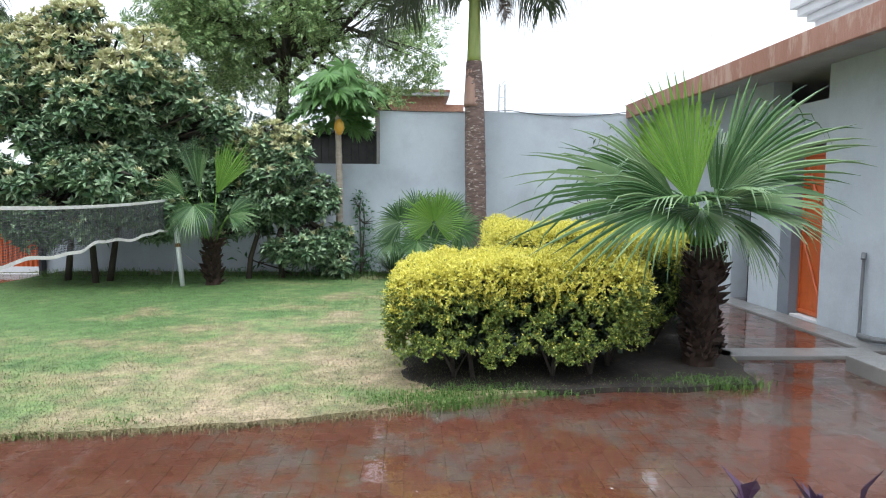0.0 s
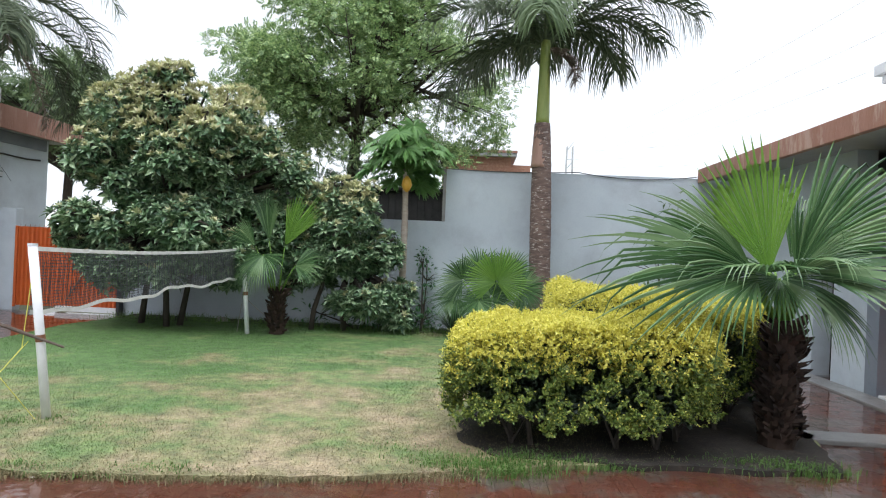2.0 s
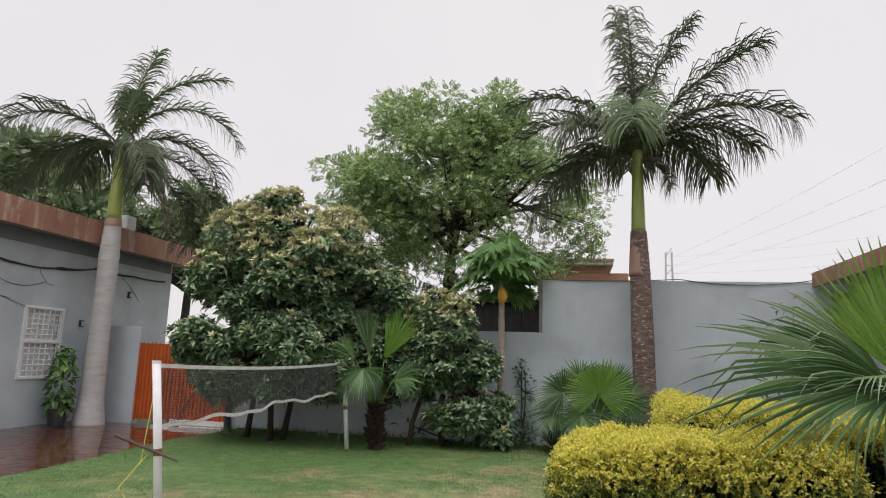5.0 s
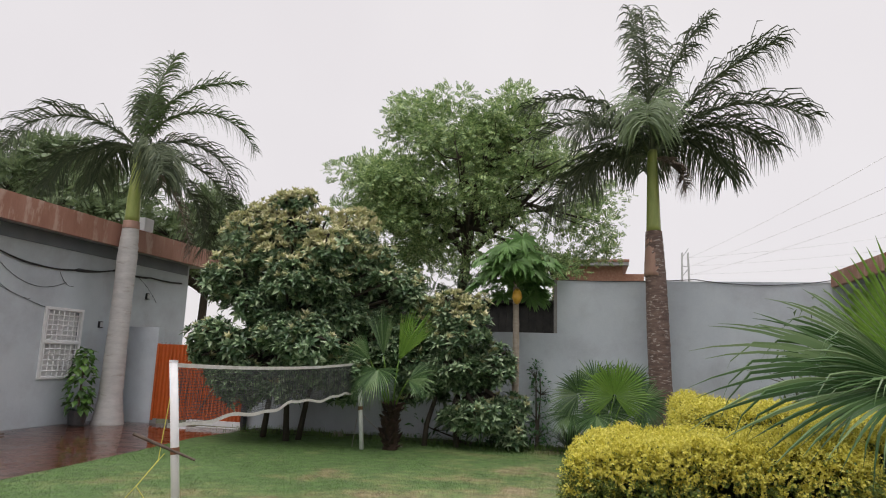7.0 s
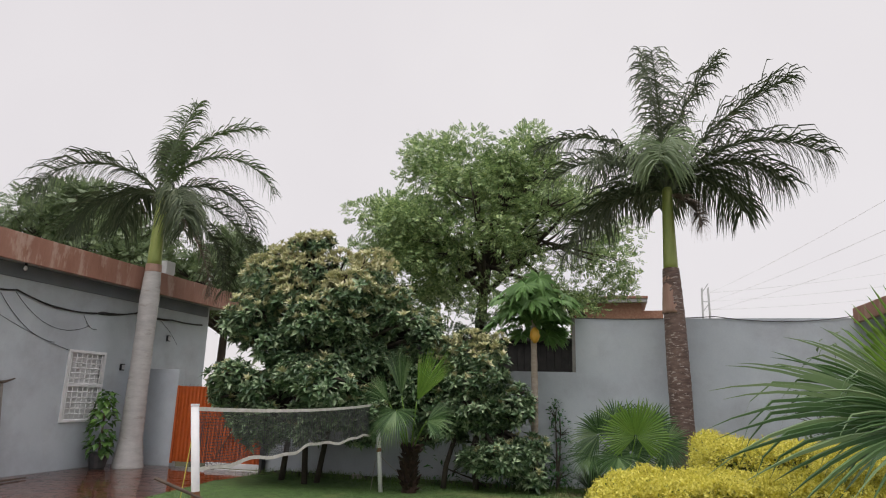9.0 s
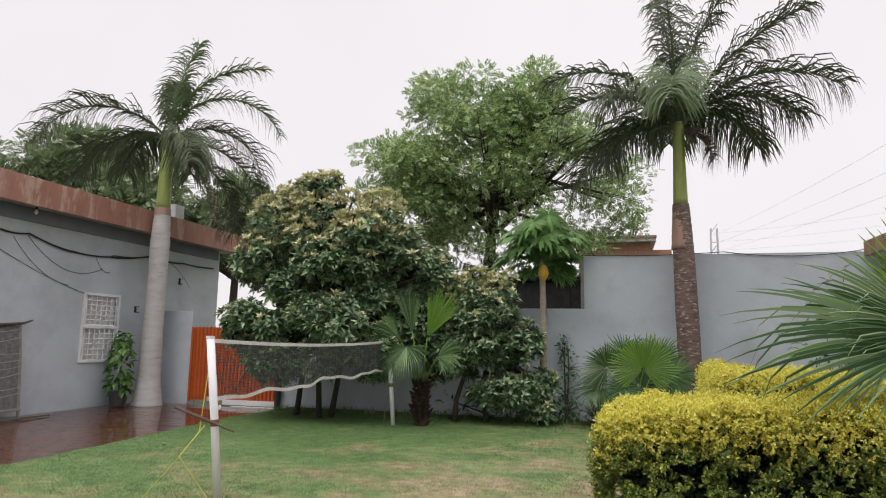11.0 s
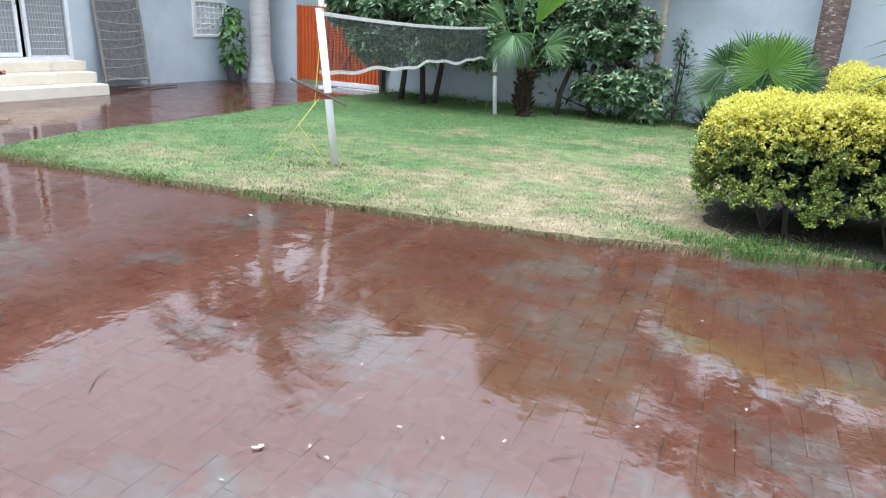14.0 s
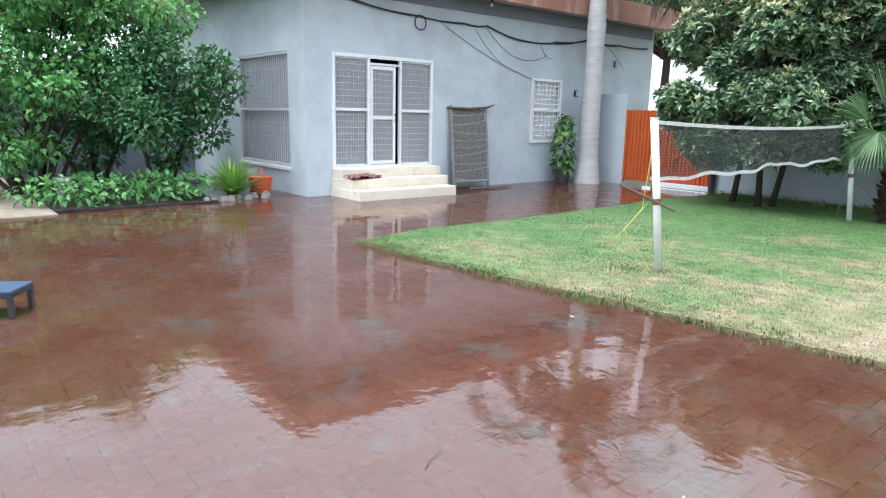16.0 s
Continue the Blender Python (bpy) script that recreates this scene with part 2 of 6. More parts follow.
BLUE_BAG = material("bright_blue_plastic_film", [(0.03, 0.2, 0.55), (0.06, 0.3, 0.65)], 12, 0.35)
RAG = material("dark_patterned_rag_cloth", [(0.02, 0.02, 0.022), (0.25, 0.09, 0.07), (0.30, 0.29, 0.27)], 22, 0.9, 0.4, 60)
STONE = material("pale_field_stone", [(0.22, 0.2, 0.175), (0.34, 0.32, 0.29)], 9, 0.8, 0.5, 40, island=0.6)
FRUIT = material("ripe_yellow_papaya_skin", [(0.65, 0.33, 0.04), (0.75, 0.45, 0.06)], 9, 0.45)
LITTER = material("wet_leaf_scraps", [(0.05, 0.03, 0.02), (0.16, 0.11, 0.06), (0.45, 0.40, 0.34)], 9, 0.5, island=0.9, grain=0.0)
PETAL = material("pale_fallen_petal", [(0.6, 0.5, 0.47), (0.75, 0.7, 0.66)], 9, 0.6)

# near-black planks that paint the darkness over the low wall
BACKDROP_WOOD = material("near_black_backdrop_planks", [(0.012, 0.012, 0.011), (0.03, 0.028, 0.025)], 8, 0.9, 0.4, 40)
SCREEN = material("grey_fly_screen_mesh", [(0.26, 0.27, 0.28), (0.34, 0.35, 0.36)], 30, 0.7, 0.2, 200)
ROOM_LIGHT_SHEET = material("pale_grey_room_light_sheet", [(0.30, 0.31, 0.33), (0.40, 0.41, 0.43)], 5, 0.8, 0.3, 60, stretch=(6, 6, 0.4))
BARK_ROYAL = material("ringed_grey_palm_bark", [(0.42, 0.41, 0.40), (0.54, 0.53, 0.51)], 4, 0.85, 0.4, 30, stretch=(0.8, 0.8, 3), spots=(0.34, 0.31, 0.28), spot_scale=3, spot_range=(0.58, 0.7))
BARK_BROWN = material("ringed_brown_palm_bark", [(0.085, 0.055, 0.045), (0.21, 0.145, 0.12)], 6, 0.85, 0.8, 30, stretch=(0.8, 0.8, 3), spots=(0.42, 0.37, 0.33), spot_scale=13, spot_range=(0.56, 0.62))
SHEATH_BROWN = material("dry_red_brown_leaf_sheath", [(0.32, 0.19, 0.145), (0.42, 0.27, 0.21)], 4, 0.7, 0.4, 40, stretch=(3, 3, 0.5))
CROWNSHAFT = material("smooth_yellow_green_crownshaft", [(0.20, 0.27, 0.06), (0.32, 0.36, 0.10)], 3, 0.4, 0.15, 40, stretch=(3, 3, 0.5))
BARK_TREE = material("dark_furrowed_bark", [(0.035, 0.028, 0.022), (0.08, 0.065, 0.05)], 8, 0.9, 0.8, 30, stretch=(2, 2, 0.5))
BARK_PAPAYA = material("pale_scarred_papaya_bark", [(0.34, 0.28, 0.22), (0.46, 0.40, 0.33)], 8, 0.8, 0.6, 30, stretch=(1, 1, 4))
BOOTS = material("shaggy_brown_leaf_bases", [(0.012, 0.008, 0.007), (0.065, 0.036, 0.022)], 9, 0.9, 0.6, 40, island=0.6)


def leaf(name, colors, gloss=0.5, glow=0.3, spread=0.75):
    return material(name, colors, 3.0, gloss, 0.0, 40, island=spread, through_light=glow, grain=0.0)


LEAF_TREE = leaf("feathery_green_tree_leaves", [(0.07, 0.135, 0.05), (0.24, 0.36, 0.14), (0.52, 0.62, 0.27)], 0.5, 0.3, 0.9)
LEAF_FAR = leaf("grey_green_far_tree_leaves", [(0.09, 0.14, 0.07), (0.22, 0.29, 0.13)])
LEAF_LOQUAT = leaf("leathery_dark_green_leaves", [(0.04, 0.085, 0.042), (0.14, 0.235, 0.11), (0.40, 0.50, 0.30)], 0.34, 0.06, 0.95)
LEAF_YOUNG = leaf("pale_yellow_green_young_leaves", [(0.28, 0.32, 0.14), (0.55, 0.54, 0.30), (0.74, 0.69, 0.46)], 0.6, 0.1)
LEAF_GOLD = leaf("golden_yellow_hedge_leaves", [(0.44, 0.41, 0.05), (0.66, 0.61, 0.10), (0.82, 0.77, 0.22)], 0.55, 0.35)
LEAF_HEDGE = leaf("green_hedge_leaves", [(0.035, 0.075, 0.014), (0.14, 0.20, 0.034), (0.36, 0.40, 0.075)], 0.45, 0.14)
LEAF_FAN = leaf("green_fan_palm_leaf", [(0.025, 0.065, 0.022), (0.08, 0.16, 0.055), (0.24, 0.34, 0.16)], 0.32, 0.2, 0.9)
LEAF_FAN_YOUNG = leaf("fresh_light_green_fan_palm_leaf", [(0.11, 0.24, 0.035), (0.28, 0.46, 0.085)], 0.42, 0.32, 0.5)
LEAF_ROYAL = leaf("dark_green_palm_frond", [(0.03, 0.048, 0.025), (0.07, 0.10, 0.045), (0.14, 0.16, 0.085)], 0.68, 0.1)
LEAF_ROYAL_FRESH = leaf("fresh_green_palm_frond", [(0.055, 0.10, 0.035), (0.13, 0.19, 0.065)], 0.55, 0.15)
LEAF_DRY = leaf("dry_brown_palm_frond", [(0.16, 0.12, 0.09), (0.30, 0.25, 0.20)], 0.8, 0.1)
LEAF_PAPAYA = leaf("fresh_green_papaya_leaf", [(0.10, 0.21, 0.06), (0.20, 0.37, 0.11)], 0.45, 0.35)
LEAF_BUSH = leaf("bright_green_shrub_leaves", [(0.018, 0.066, 0.024), (0.052, 0.155, 0.05), (0.125, 0.29, 0.09)], 0.4, 0.22)
LEAF_SHRUB = leaf("fresh_green_broad_shrub_leaves", [(0.04, 0.13, 0.04), (0.12, 0.31, 0.08), (0.26, 0.50, 0.14)], 0.4, 0.32)
LEAF_DARK = leaf("deep_green_strap_and_inner_shade_leaves", [(0.02, 0.035, 0.02), (0.05, 0.08, 0.04)], 0.4, 0.12)
LEAF_VINE = leaf("glossy_green_climber_leaves", [(0.03, 0.09, 0.02), (0.10, 0.22, 0.045), (0.22, 0.40, 0.09)], 0.35, 0.25)
LEAF_PURPLE = leaf("dark_purple_leaves", [(0.025, 0.012, 0.03), (0.07, 0.035, 0.075)], 0.4, 0.1)


def lawn_material(name, darker):
    """Patchy lawn: green turf with straw-coloured worn places, the same places for soil and blades."""
    m = bpy.data.materials.new(name)
    m.use_nodes = True
    n, l = m.node_tree.nodes, m.node_tree.links
    b = n["Principled BSDF"]
    tc = n.new("ShaderNodeTexCoord")
    big, small = n.new("ShaderNodeTexNoise"), n.new("ShaderNodeTexNoise")
    big.inputs["Scale"].default_value, big.inputs["Detail"].default_value, big.inputs["Roughness"].default_value = 1.15, 6, 0.62
    small.inputs["Scale"].default_value, small.inputs["Detail"].default_value = 7, 4
    xyz = n.new("ShaderNodeSeparateXYZ")
    l.new(tc.outputs["Object"], big.inputs["Vector"])
    l.new(tc.outputs["Object"], small.inputs["Vector"])
    l.new(tc.outputs["Object"], xyz.inputs["Vector"])
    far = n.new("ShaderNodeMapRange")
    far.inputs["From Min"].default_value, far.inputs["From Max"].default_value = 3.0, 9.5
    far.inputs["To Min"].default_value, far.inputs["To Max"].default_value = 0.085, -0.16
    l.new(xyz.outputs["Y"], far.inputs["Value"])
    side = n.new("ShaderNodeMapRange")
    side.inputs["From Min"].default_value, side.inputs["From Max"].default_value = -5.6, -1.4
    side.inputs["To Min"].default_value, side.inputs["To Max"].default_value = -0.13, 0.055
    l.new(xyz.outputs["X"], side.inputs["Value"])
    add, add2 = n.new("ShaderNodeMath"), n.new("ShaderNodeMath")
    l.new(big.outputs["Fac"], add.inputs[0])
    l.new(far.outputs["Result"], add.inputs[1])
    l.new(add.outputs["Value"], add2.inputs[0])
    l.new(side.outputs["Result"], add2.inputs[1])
    ramp = n.new("ShaderNodeValToRGB")
    e = ramp.color_ramp.elements
    e.new(0.5)
    e.new(0.5)
    k = darker
    for el, (p, c) in zip(e, ((0.35, (0.09, 0.165, 0.044)), (0.46, (0.155, 0.205, 0.07)), (0.54, (0.215, 0.205, 0.095)), (0.66, (0.34, 0.27, 0.165)))):
        el.position, el.color = p, (c[0] * k, c[1] * k, c[2] * k, 1)
    l.new(add2.outputs["Value"], ramp.inputs["Fac"])
    mx = n.new("ShaderNodeMix")
    mx.data_type, mx.blend_type = "RGBA", "OVERLAY"
    mx.inputs["Factor"].default_value = 0.55
    fine, blend = n.new("ShaderNodeTexNoise"), n.new("ShaderNodeMix")
    fine.inputs["Scale"].default_value, fine.inputs["Detail"].default_value = 34, 3
    l.new(tc.outputs["Object"], fine.inputs["Vector"])
    l.new(small.outputs["Fac"], blend.inputs["A"])
    l.new(fine.outputs["Fac"], blend.inputs["B"])
    spread = n.new("ShaderNodeMapRange")
    spread.inputs["From Min"].default_value, spread.inputs["From Max"].default_value = 0.3, 0.7
    l.new(blend.outputs["Result"], spread.inputs["Value"])
    l.new(ramp.outputs["Color"], mx.inputs["A"])
    l.new(spread.outputs["Result"], mx.inputs["B"])
    l.new(mx.outputs["Result"], b.inputs["Base Color"])
    b.inputs["Roughness"].default_value = 0.75
    return m


LINE_FAR = material("pale_far_wire", [(0.66, 0.66, 0.68), (0.74, 0.74, 0.76)], 3, 0.6)
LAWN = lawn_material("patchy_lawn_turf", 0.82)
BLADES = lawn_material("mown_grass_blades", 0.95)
TUFT = leaf("long_green_grass", [(0.06, 0.12, 0.025), (0.14, 0.25, 0.05)], 0.5, 0.25)

TUFT_DRY = leaf("straw_and_olive_edge_grass", [(0.10, 0.10, 0.04), (0.20, 0.17, 0.08), (0.30, 0.24, 0.13)], 0.7, 0.15)


def paver_material():
    """Red concrete pavers, wet from rain, with grey cement stains."""
    m = material("wet_red_brick_paver", [(0.20, 0.072, 0.042), (0.26, 0.095, 0.056), (0.30, 0.125, 0.085)], 2.0, 0.28, 0.35, 70, per_object=0.0, island=0.25, rough_spread=0.14)
    n, l = m.node_tree.nodes, m.node_tree.links
    b = n["Principled BSDF"]
    tc = n.new("ShaderNodeTexCoord")
    # world-fixed stains: every paver is built in place, so its own axes are the yard's
    st = n.new("ShaderNodeTexNoise")
    st.inputs["Scale"].default_value, st.inputs["Detail"].default_value, st.inputs["Roughness"].default_value = 1.3, 9, 0.7
    l.new(tc.outputs["Object"], st.inputs["Vector"])
    # cement was spilt mostly on the stretch before the hedge
    xyz, near_hedge, both = n.new("ShaderNodeSeparateXYZ"), n.new("ShaderNodeMapRange"), n.new("ShaderNodeMath")
    l.new(tc.outputs["Object"], xyz.inputs["Vector"])
    l.new(xyz.outputs["X"], near_hedge.inputs["Value"])
    near_hedge.inputs["From Min"].default_value, near_hedge.inputs["From Max"].default_value = -2.4, -0.2
    near_hedge.inputs["To Min"].default_value, near_hedge.inputs["To Max"].default_value = -0.03, 0.03
    l.new(st.outputs["Fac"], both.inputs[0])
    l.new(near_hedge.outputs["Result"], both.inputs[1])
    edge = n.new("ShaderNodeMapRange")
    edge.inputs["From Min"].default_value, edge.inputs["From Max"].default_value = 0.51, 0.59
    edge.inputs["To Max"].default_value = 0.72
    l.new(both.outputs["Value"], edge.inputs["Value"])
    mx = n.new("ShaderNodeMix")
    mx.data_type = "RGBA"
    mx.inputs["B"].default_value = (0.25, 0.285, 0.265, 1)
    old = b.inputs["Base Color"].links[0].from_socket
    l.new(old, mx.inputs["A"])
    l.new(edge.outputs["Result"], mx.inputs["Factor"])
    l.new(mx.outputs["Result"], b.inputs["Base Color"])
    # the water film: thick in hollows, thin on the crowns
    film = n.new("ShaderNodeTexNoise")
    film.inputs["Scale"].default_value, film.inputs["Detail"].default_value = 1.1, 6
    l.new(tc.outputs["Object"], film.inputs["Vector"])
    fr = n.new("ShaderNodeMapRange")
    fr.inputs["From Min"].default_value, fr.inputs["From Max"].default_value = 0.35, 0.6
    fr.inputs["To Min"].default_value, fr.inputs["To Max"].default_value = 0.1, 0.35
    l.new(film.outputs["Fac"], fr.inputs["Value"])
    l.new(fr.outputs["Result"], b.inputs["Coat Weight"])
    cr = n.new("ShaderNodeMapRange")
    cr.inputs["From Min"].default_value, cr.inputs["From Max"].default_value = 0.35, 0.62
    cr.inputs["To Min"].default_value, cr.inputs["To Max"].default_value = 0.13, 0.02
    l.new(film.outputs["Fac"], cr.inputs["Value"])
    l.new(cr.outputs["Result"], b.inputs["Coat Roughness"])
    wave, bp = n.new("ShaderNodeTexNoise"), n.new("ShaderNodeBump")
    wave.inputs["Scale"].default_value, wave.inputs["Detail"].default_value = 7.0, 4
    l.new(tc.outputs["Object"], wave.inputs["Vector"])
    bp.inputs["Strength"].default_value, bp.inputs["Distance"].default_value = 0.22, 0.012
    l.new(wave.outputs["Fac"], bp.inputs["Height"])
    l.new(bp.outputs["Normal"], b.inputs["Coat Normal"])
    return m


PAVER = paver_material()


def water_material():
    m = bpy.data.materials.new("standing_rain_water")
    m.use_nodes = True
    n, l = m.node_tree.nodes, m.node_tree.links
    n.remove(n["Principled BSDF"])
    clear, gloss, mix, fres = n.new("ShaderNodeBsdfTransparent"), n.new("ShaderNodeBsdfGlossy"), n.new("ShaderNodeMixShader"), n.new("ShaderNodeFresnel")
    wave, bp, tc = n.new("ShaderNodeTexNoise"), n.new("ShaderNodeBump"), n.new("ShaderNodeTexCoord")
    clear.inputs["Color"].default_value = (0.93, 0.91, 0.89, 1)
    gloss.inputs["Roughness"].default_value = 0.008
    fres.inputs["IOR"].default_value = 2.1
    wave.inputs["Scale"].default_value, wave.inputs["Detail"].default_value, wave.inputs["Roughness"].default_value = 7.0, 3, 0.5
    l.new(tc.outputs["Object"], wave.inputs["Vector"])
    bp.inputs["Strength"].default_value, bp.inputs["Distance"].default_value = 0.2, 0.009
    swirl, both = n.new("ShaderNodeTexNoise"), n.new("ShaderNodeMath")
    swirl.inputs["Scale"].default_value, swirl.inputs["Detail"].default_value, swirl.inputs["Distortion"].default_value = 2.4, 3, 1.4
    l.new(tc.outputs["Object"], swirl.inputs["Vector"])
    l.new(wave.outputs["Fac"], both.inputs[0])
    l.new(swirl.outputs["Fac"], both.inputs[1])
    l.new(both.outputs["Value"], bp.inputs["Height"])
    l.new(bp.outputs["Normal"], gloss.inputs["Normal"])
    l.new(bp.outputs["Normal"], fres.inputs["Normal"])
    l.new(fres.outputs["Fac"], mix.inputs["Fac"])
    silt, murky, cloud = n.new("ShaderNodeBsdfDiffuse"), n.new("ShaderNodeMixShader"), n.new("ShaderNodeTexNoise")
    silt.inputs["Color"].default_value = (0.175, 0.086, 0.06, 1)
    cloud.inputs["Scale"].default_value, cloud.inputs["Detail"].default_value, cloud.inputs["Roughness"].default_value = 1.6, 7, 0.65
    thick = n.new("ShaderNodeMapRange")
    thick.inputs["From Min"].default_value, thick.inputs["From Max"].default_value = 0.35, 0.68
    thick.inputs["To Min"].default_value, thick.inputs["To Max"].default_value = 0.05, 0.42
    l.new(tc.outputs["Object"], cloud.inputs["Vector"])
    l.new(cloud.outputs["Fac"], thick.inputs["Value"])
    l.new(thick.outputs["Result"], murky.inputs["Fac"])
    l.new(clear.outputs["BSDF"], murky.inputs[1])
    l.new(silt.outputs["BSDF"], murky.inputs[2])
    l.new(murky.outputs["Shader"], mix.inputs[1])
    l.new(gloss.outputs["BSDF"], mix.inputs[2])
    l.new(mix.outputs["Shader"], n["Material Output"].inputs["Surface"])
    return m


WATER = water_material()

# ---- ground ----
LAWN_EDGE = [(-6.55, 2.85), (-5.8, 2.84), (-5.0, 2.93), (-4.2, 3.02), (-3.4, 3.16), (-2.5, 3.24), (-1.6, 3.36), (-0.8, 3.55), (-0.1, 3.78), (0.7, 4.06), (1.6, 4.14), (2.26, 4.2),
             (2.52, 4.9), (2.75, 6.0), (2.95, 7.4), (3.1, 9.0), (3.3, 11.4), (-6.9, 11.4), (-6.95, 10.4), (-7.1, 9.6), (-6.95, 8.3), (-6.82, 6.6), (-6.75, 5.0), (-6.82, 3.9)]


def inside(x, y, poly):
    x, y = np.asarray(x), np.asarray(y)
    hit = np.zeros(x.shape, bool)
    for (x0, y0), (x1, y1) in zip(poly, poly[1:] + poly[:1]):
        if y0 != y1:
            hit ^= ((y0 > y) != (y1 > y)) & (x < (x1 - x0) * (y - y0) / (y1 - y0) + x0)
    return hit


def sheet(x0, x1, y0, y1, z, nx=2, ny=2, wob=0.0):
    xs, ys = np.meshgrid(np.linspace(x0, x1, nx), np.linspace(y0, y1, ny), indexing="ij")
    v = np.stack([xs, ys, np.full_like(xs, z) + wob * rng.uniform(-1, 1, xs.shape)], -1).reshape(-1, 3)
    i, j = np.meshgrid(np.arange(nx - 1), np.arange(ny - 1), indexing="ij")
    f = np.stack([i * ny + j, (i + 1) * ny + j, (i + 1) * ny + j + 1, i * ny + j + 1], -1).reshape(-1, 4)
    return v, f


solid("ground", sheet(-600, 600, -600, 600, -0.09), EARTH, "bare earth and scrub reaching to the horizon", "ground", "structure")
paving = solid("pavement", boxes([(-14.5, 4.6, -3.2, 11.5, -0.085, -0.03)]), JOINT, "flooded yard paved with red herringbone brick pavers", "pavement", "structure")

# lawn: a raised turf slab with a ragged edge
edge_pts = []
for (x0, y0), (x1, y1) in zip(LAWN_EDGE, LAWN_EDGE[1:] + LAWN_EDGE[:1]):
    k = max(2, int(math.hypot(x1 - x0, y1 - y0) / 0.07))
    for s in range(k):
        t = s / k
        x, y = x0 + (x1 - x0) * t, y0 + (y1 - y0) * t
        w = noise.noise((x * 3.1, y * 3.1, 0)) * 0.05 + noise.noise((x * 11, y * 11, 4)) * 0.025
        edge_pts.append((x + w * 0.5, y + w))
bm = bmesh.new()
top = bm.faces.new([bm.verts.new((x, y, 0.028)) for x, y in edge_pts])
low = bmesh.ops.extrude_face_region(bm, geom=[top])
for v in low["geom"]:
    if isinstance(v, bmesh.types.BMVert):
        v.co.z = -0.06
bmesh.ops.recalc_face_normals(bm, faces=bm.faces)
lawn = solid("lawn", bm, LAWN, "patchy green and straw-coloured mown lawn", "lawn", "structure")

n_blade = 330000
bx, by = rng.uniform(-7.1, 1.2, n_blade), 2.8 + 8.2 * rng.uniform(0, 1, n_blade) ** 1.35
keep = inside(bx, by, LAWN_EDGE)
bx, by = bx[keep], by[keep]
patch = np.array([noise.noise((x * 0.8, y * 0.8, 2.0)) for x, y in zip(bx[::1], by[::1])])
keep = rng.uniform(-0.7, 0.6, len(bx)) < patch + 0.35
bx, by = bx[keep], by[keep]
n_b = len(bx)
tall = rng.uniform(0.007, 0.021, n_b) * (1.0 + 0.9 * (by > 10.2))
az = rng.uniform(0, 2 * np.pi, n_b)
wide, leanx, leany = 0.0028, np.cos(az + 1.3) * tall * 0.7, np.sin(az + 1.3) * tall * 0.7
z0 = 0.026
bv = np.stack([np.stack([bx - np.cos(az) * wide, by - np.sin(az) * wide, np.full(n_b, z0)], -1), np.stack([bx + np.cos(az) * wide, by + np.sin(az) * wide, np.full(n_b, z0)], -1),
               np.stack([bx + leanx, by + leany, z0 + tall], -1)], 1).reshape(-1, 3)
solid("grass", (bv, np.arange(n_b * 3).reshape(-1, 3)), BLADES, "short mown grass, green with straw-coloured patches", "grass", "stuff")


def tufts(cx, cy, spread_x, spread_y, n, tall):
    x, y = cx + rng.normal(0, spread_x, n), cy + rng.normal(0, spread_y, n)
    az = rng.uniform(0, 2 * np.pi, n)
    h = tall * rng.uniform(0.4, 1.1, n)
    out = 0.7 * h
    dx, dy = np.cos(az), np.sin(az)
    w = 0.003
    base = np.stack([x, y, np.full(n, 0.0)], -1)
    side = np.stack([-dy, dx, np.zeros(n)], -1) * w
    mid = base + np.stack([dx * out * 0.35, dy * out * 0.35, h * 0.8], -1)
    tip = base + np.stack([dx * out, dy * out, h * 0.85], -1)
    v = np.stack([base - side, base + side, mid + side, mid - side, mid - side, mid + side, tip + side * 0.1, tip - side * 0.1], 1).reshape(-1, 3)
    f = (np.array([[0, 1, 2, 3], [4, 5, 6, 7]])[None] + (np.arange(n) * 8)[:, None, None]).reshape(-1, 4)
    return v, f


solid("long_grass", gather(tufts(-0.32, 3.80, 0.24, 0.09, 1300, 0.07), tufts(0.05, 4.0, 0.22, 0.1, 600, 0.075), tufts(-0.9, 4.1, 0.2, 0.1, 200, 0.05), tufts(0.45, 4.0, 0.2, 0.05, 500, 0.05), tufts(1.85, 4.17, 0.2, 0.10, 420, 0.08), tufts(2.2, 4.16, 0.1, 0.07, 200, 0.07), tufts(1.5, 4.2, 0.2, 0.08, 120, 0.06),
                           tufts(-4.05, 4.15, 0.12, 0.1, 160, 0.07), tufts(-3.75, 4.3, 0.08, 0.08, 120, 0.06), tufts(-3.2, 4.2, 0.2, 0.08, 160, 0.05), tufts(-5.9, 2.95, 0.35, 0.06, 350, 0.045), tufts(-3.6, 3.02, 0.1, 0.05, 120, 0.04),
                           *[tufts(x, np.interp(x, [q[0] for q in LAWN_EDGE[:12]], [q[1] for q in LAWN_EDGE[:12]]) + 0.07 + 0.05 * math.sin(x * 7), 0.12, 0.05, 150, 0.05 + 0.015 * math.sin(x * 5)) for x in np.arange(-6.4, -2.2, 0.24)],
                           *[tufts(x, y, 0.16, 0.1, 130, 0.035) for x, y in ((-5.6, 3.5), (-4.9, 3.3), (-2.6, 3.8), (-1.7, 4.3), (-3.3, 3.6), (-2.2, 5.0), (-4.6, 4.6), (-0.9, 4.6))],
                           *[tufts(x, 10.9 + 0.15 * math.sin(x * 3), 0.4, 0.18, 260, 0.16) for x in np.arange(-6.5, 1.0, 0.6)],
                           ), TUFT, "longer bright green grass at the posts, wall and hedge", "grass", "stuff")
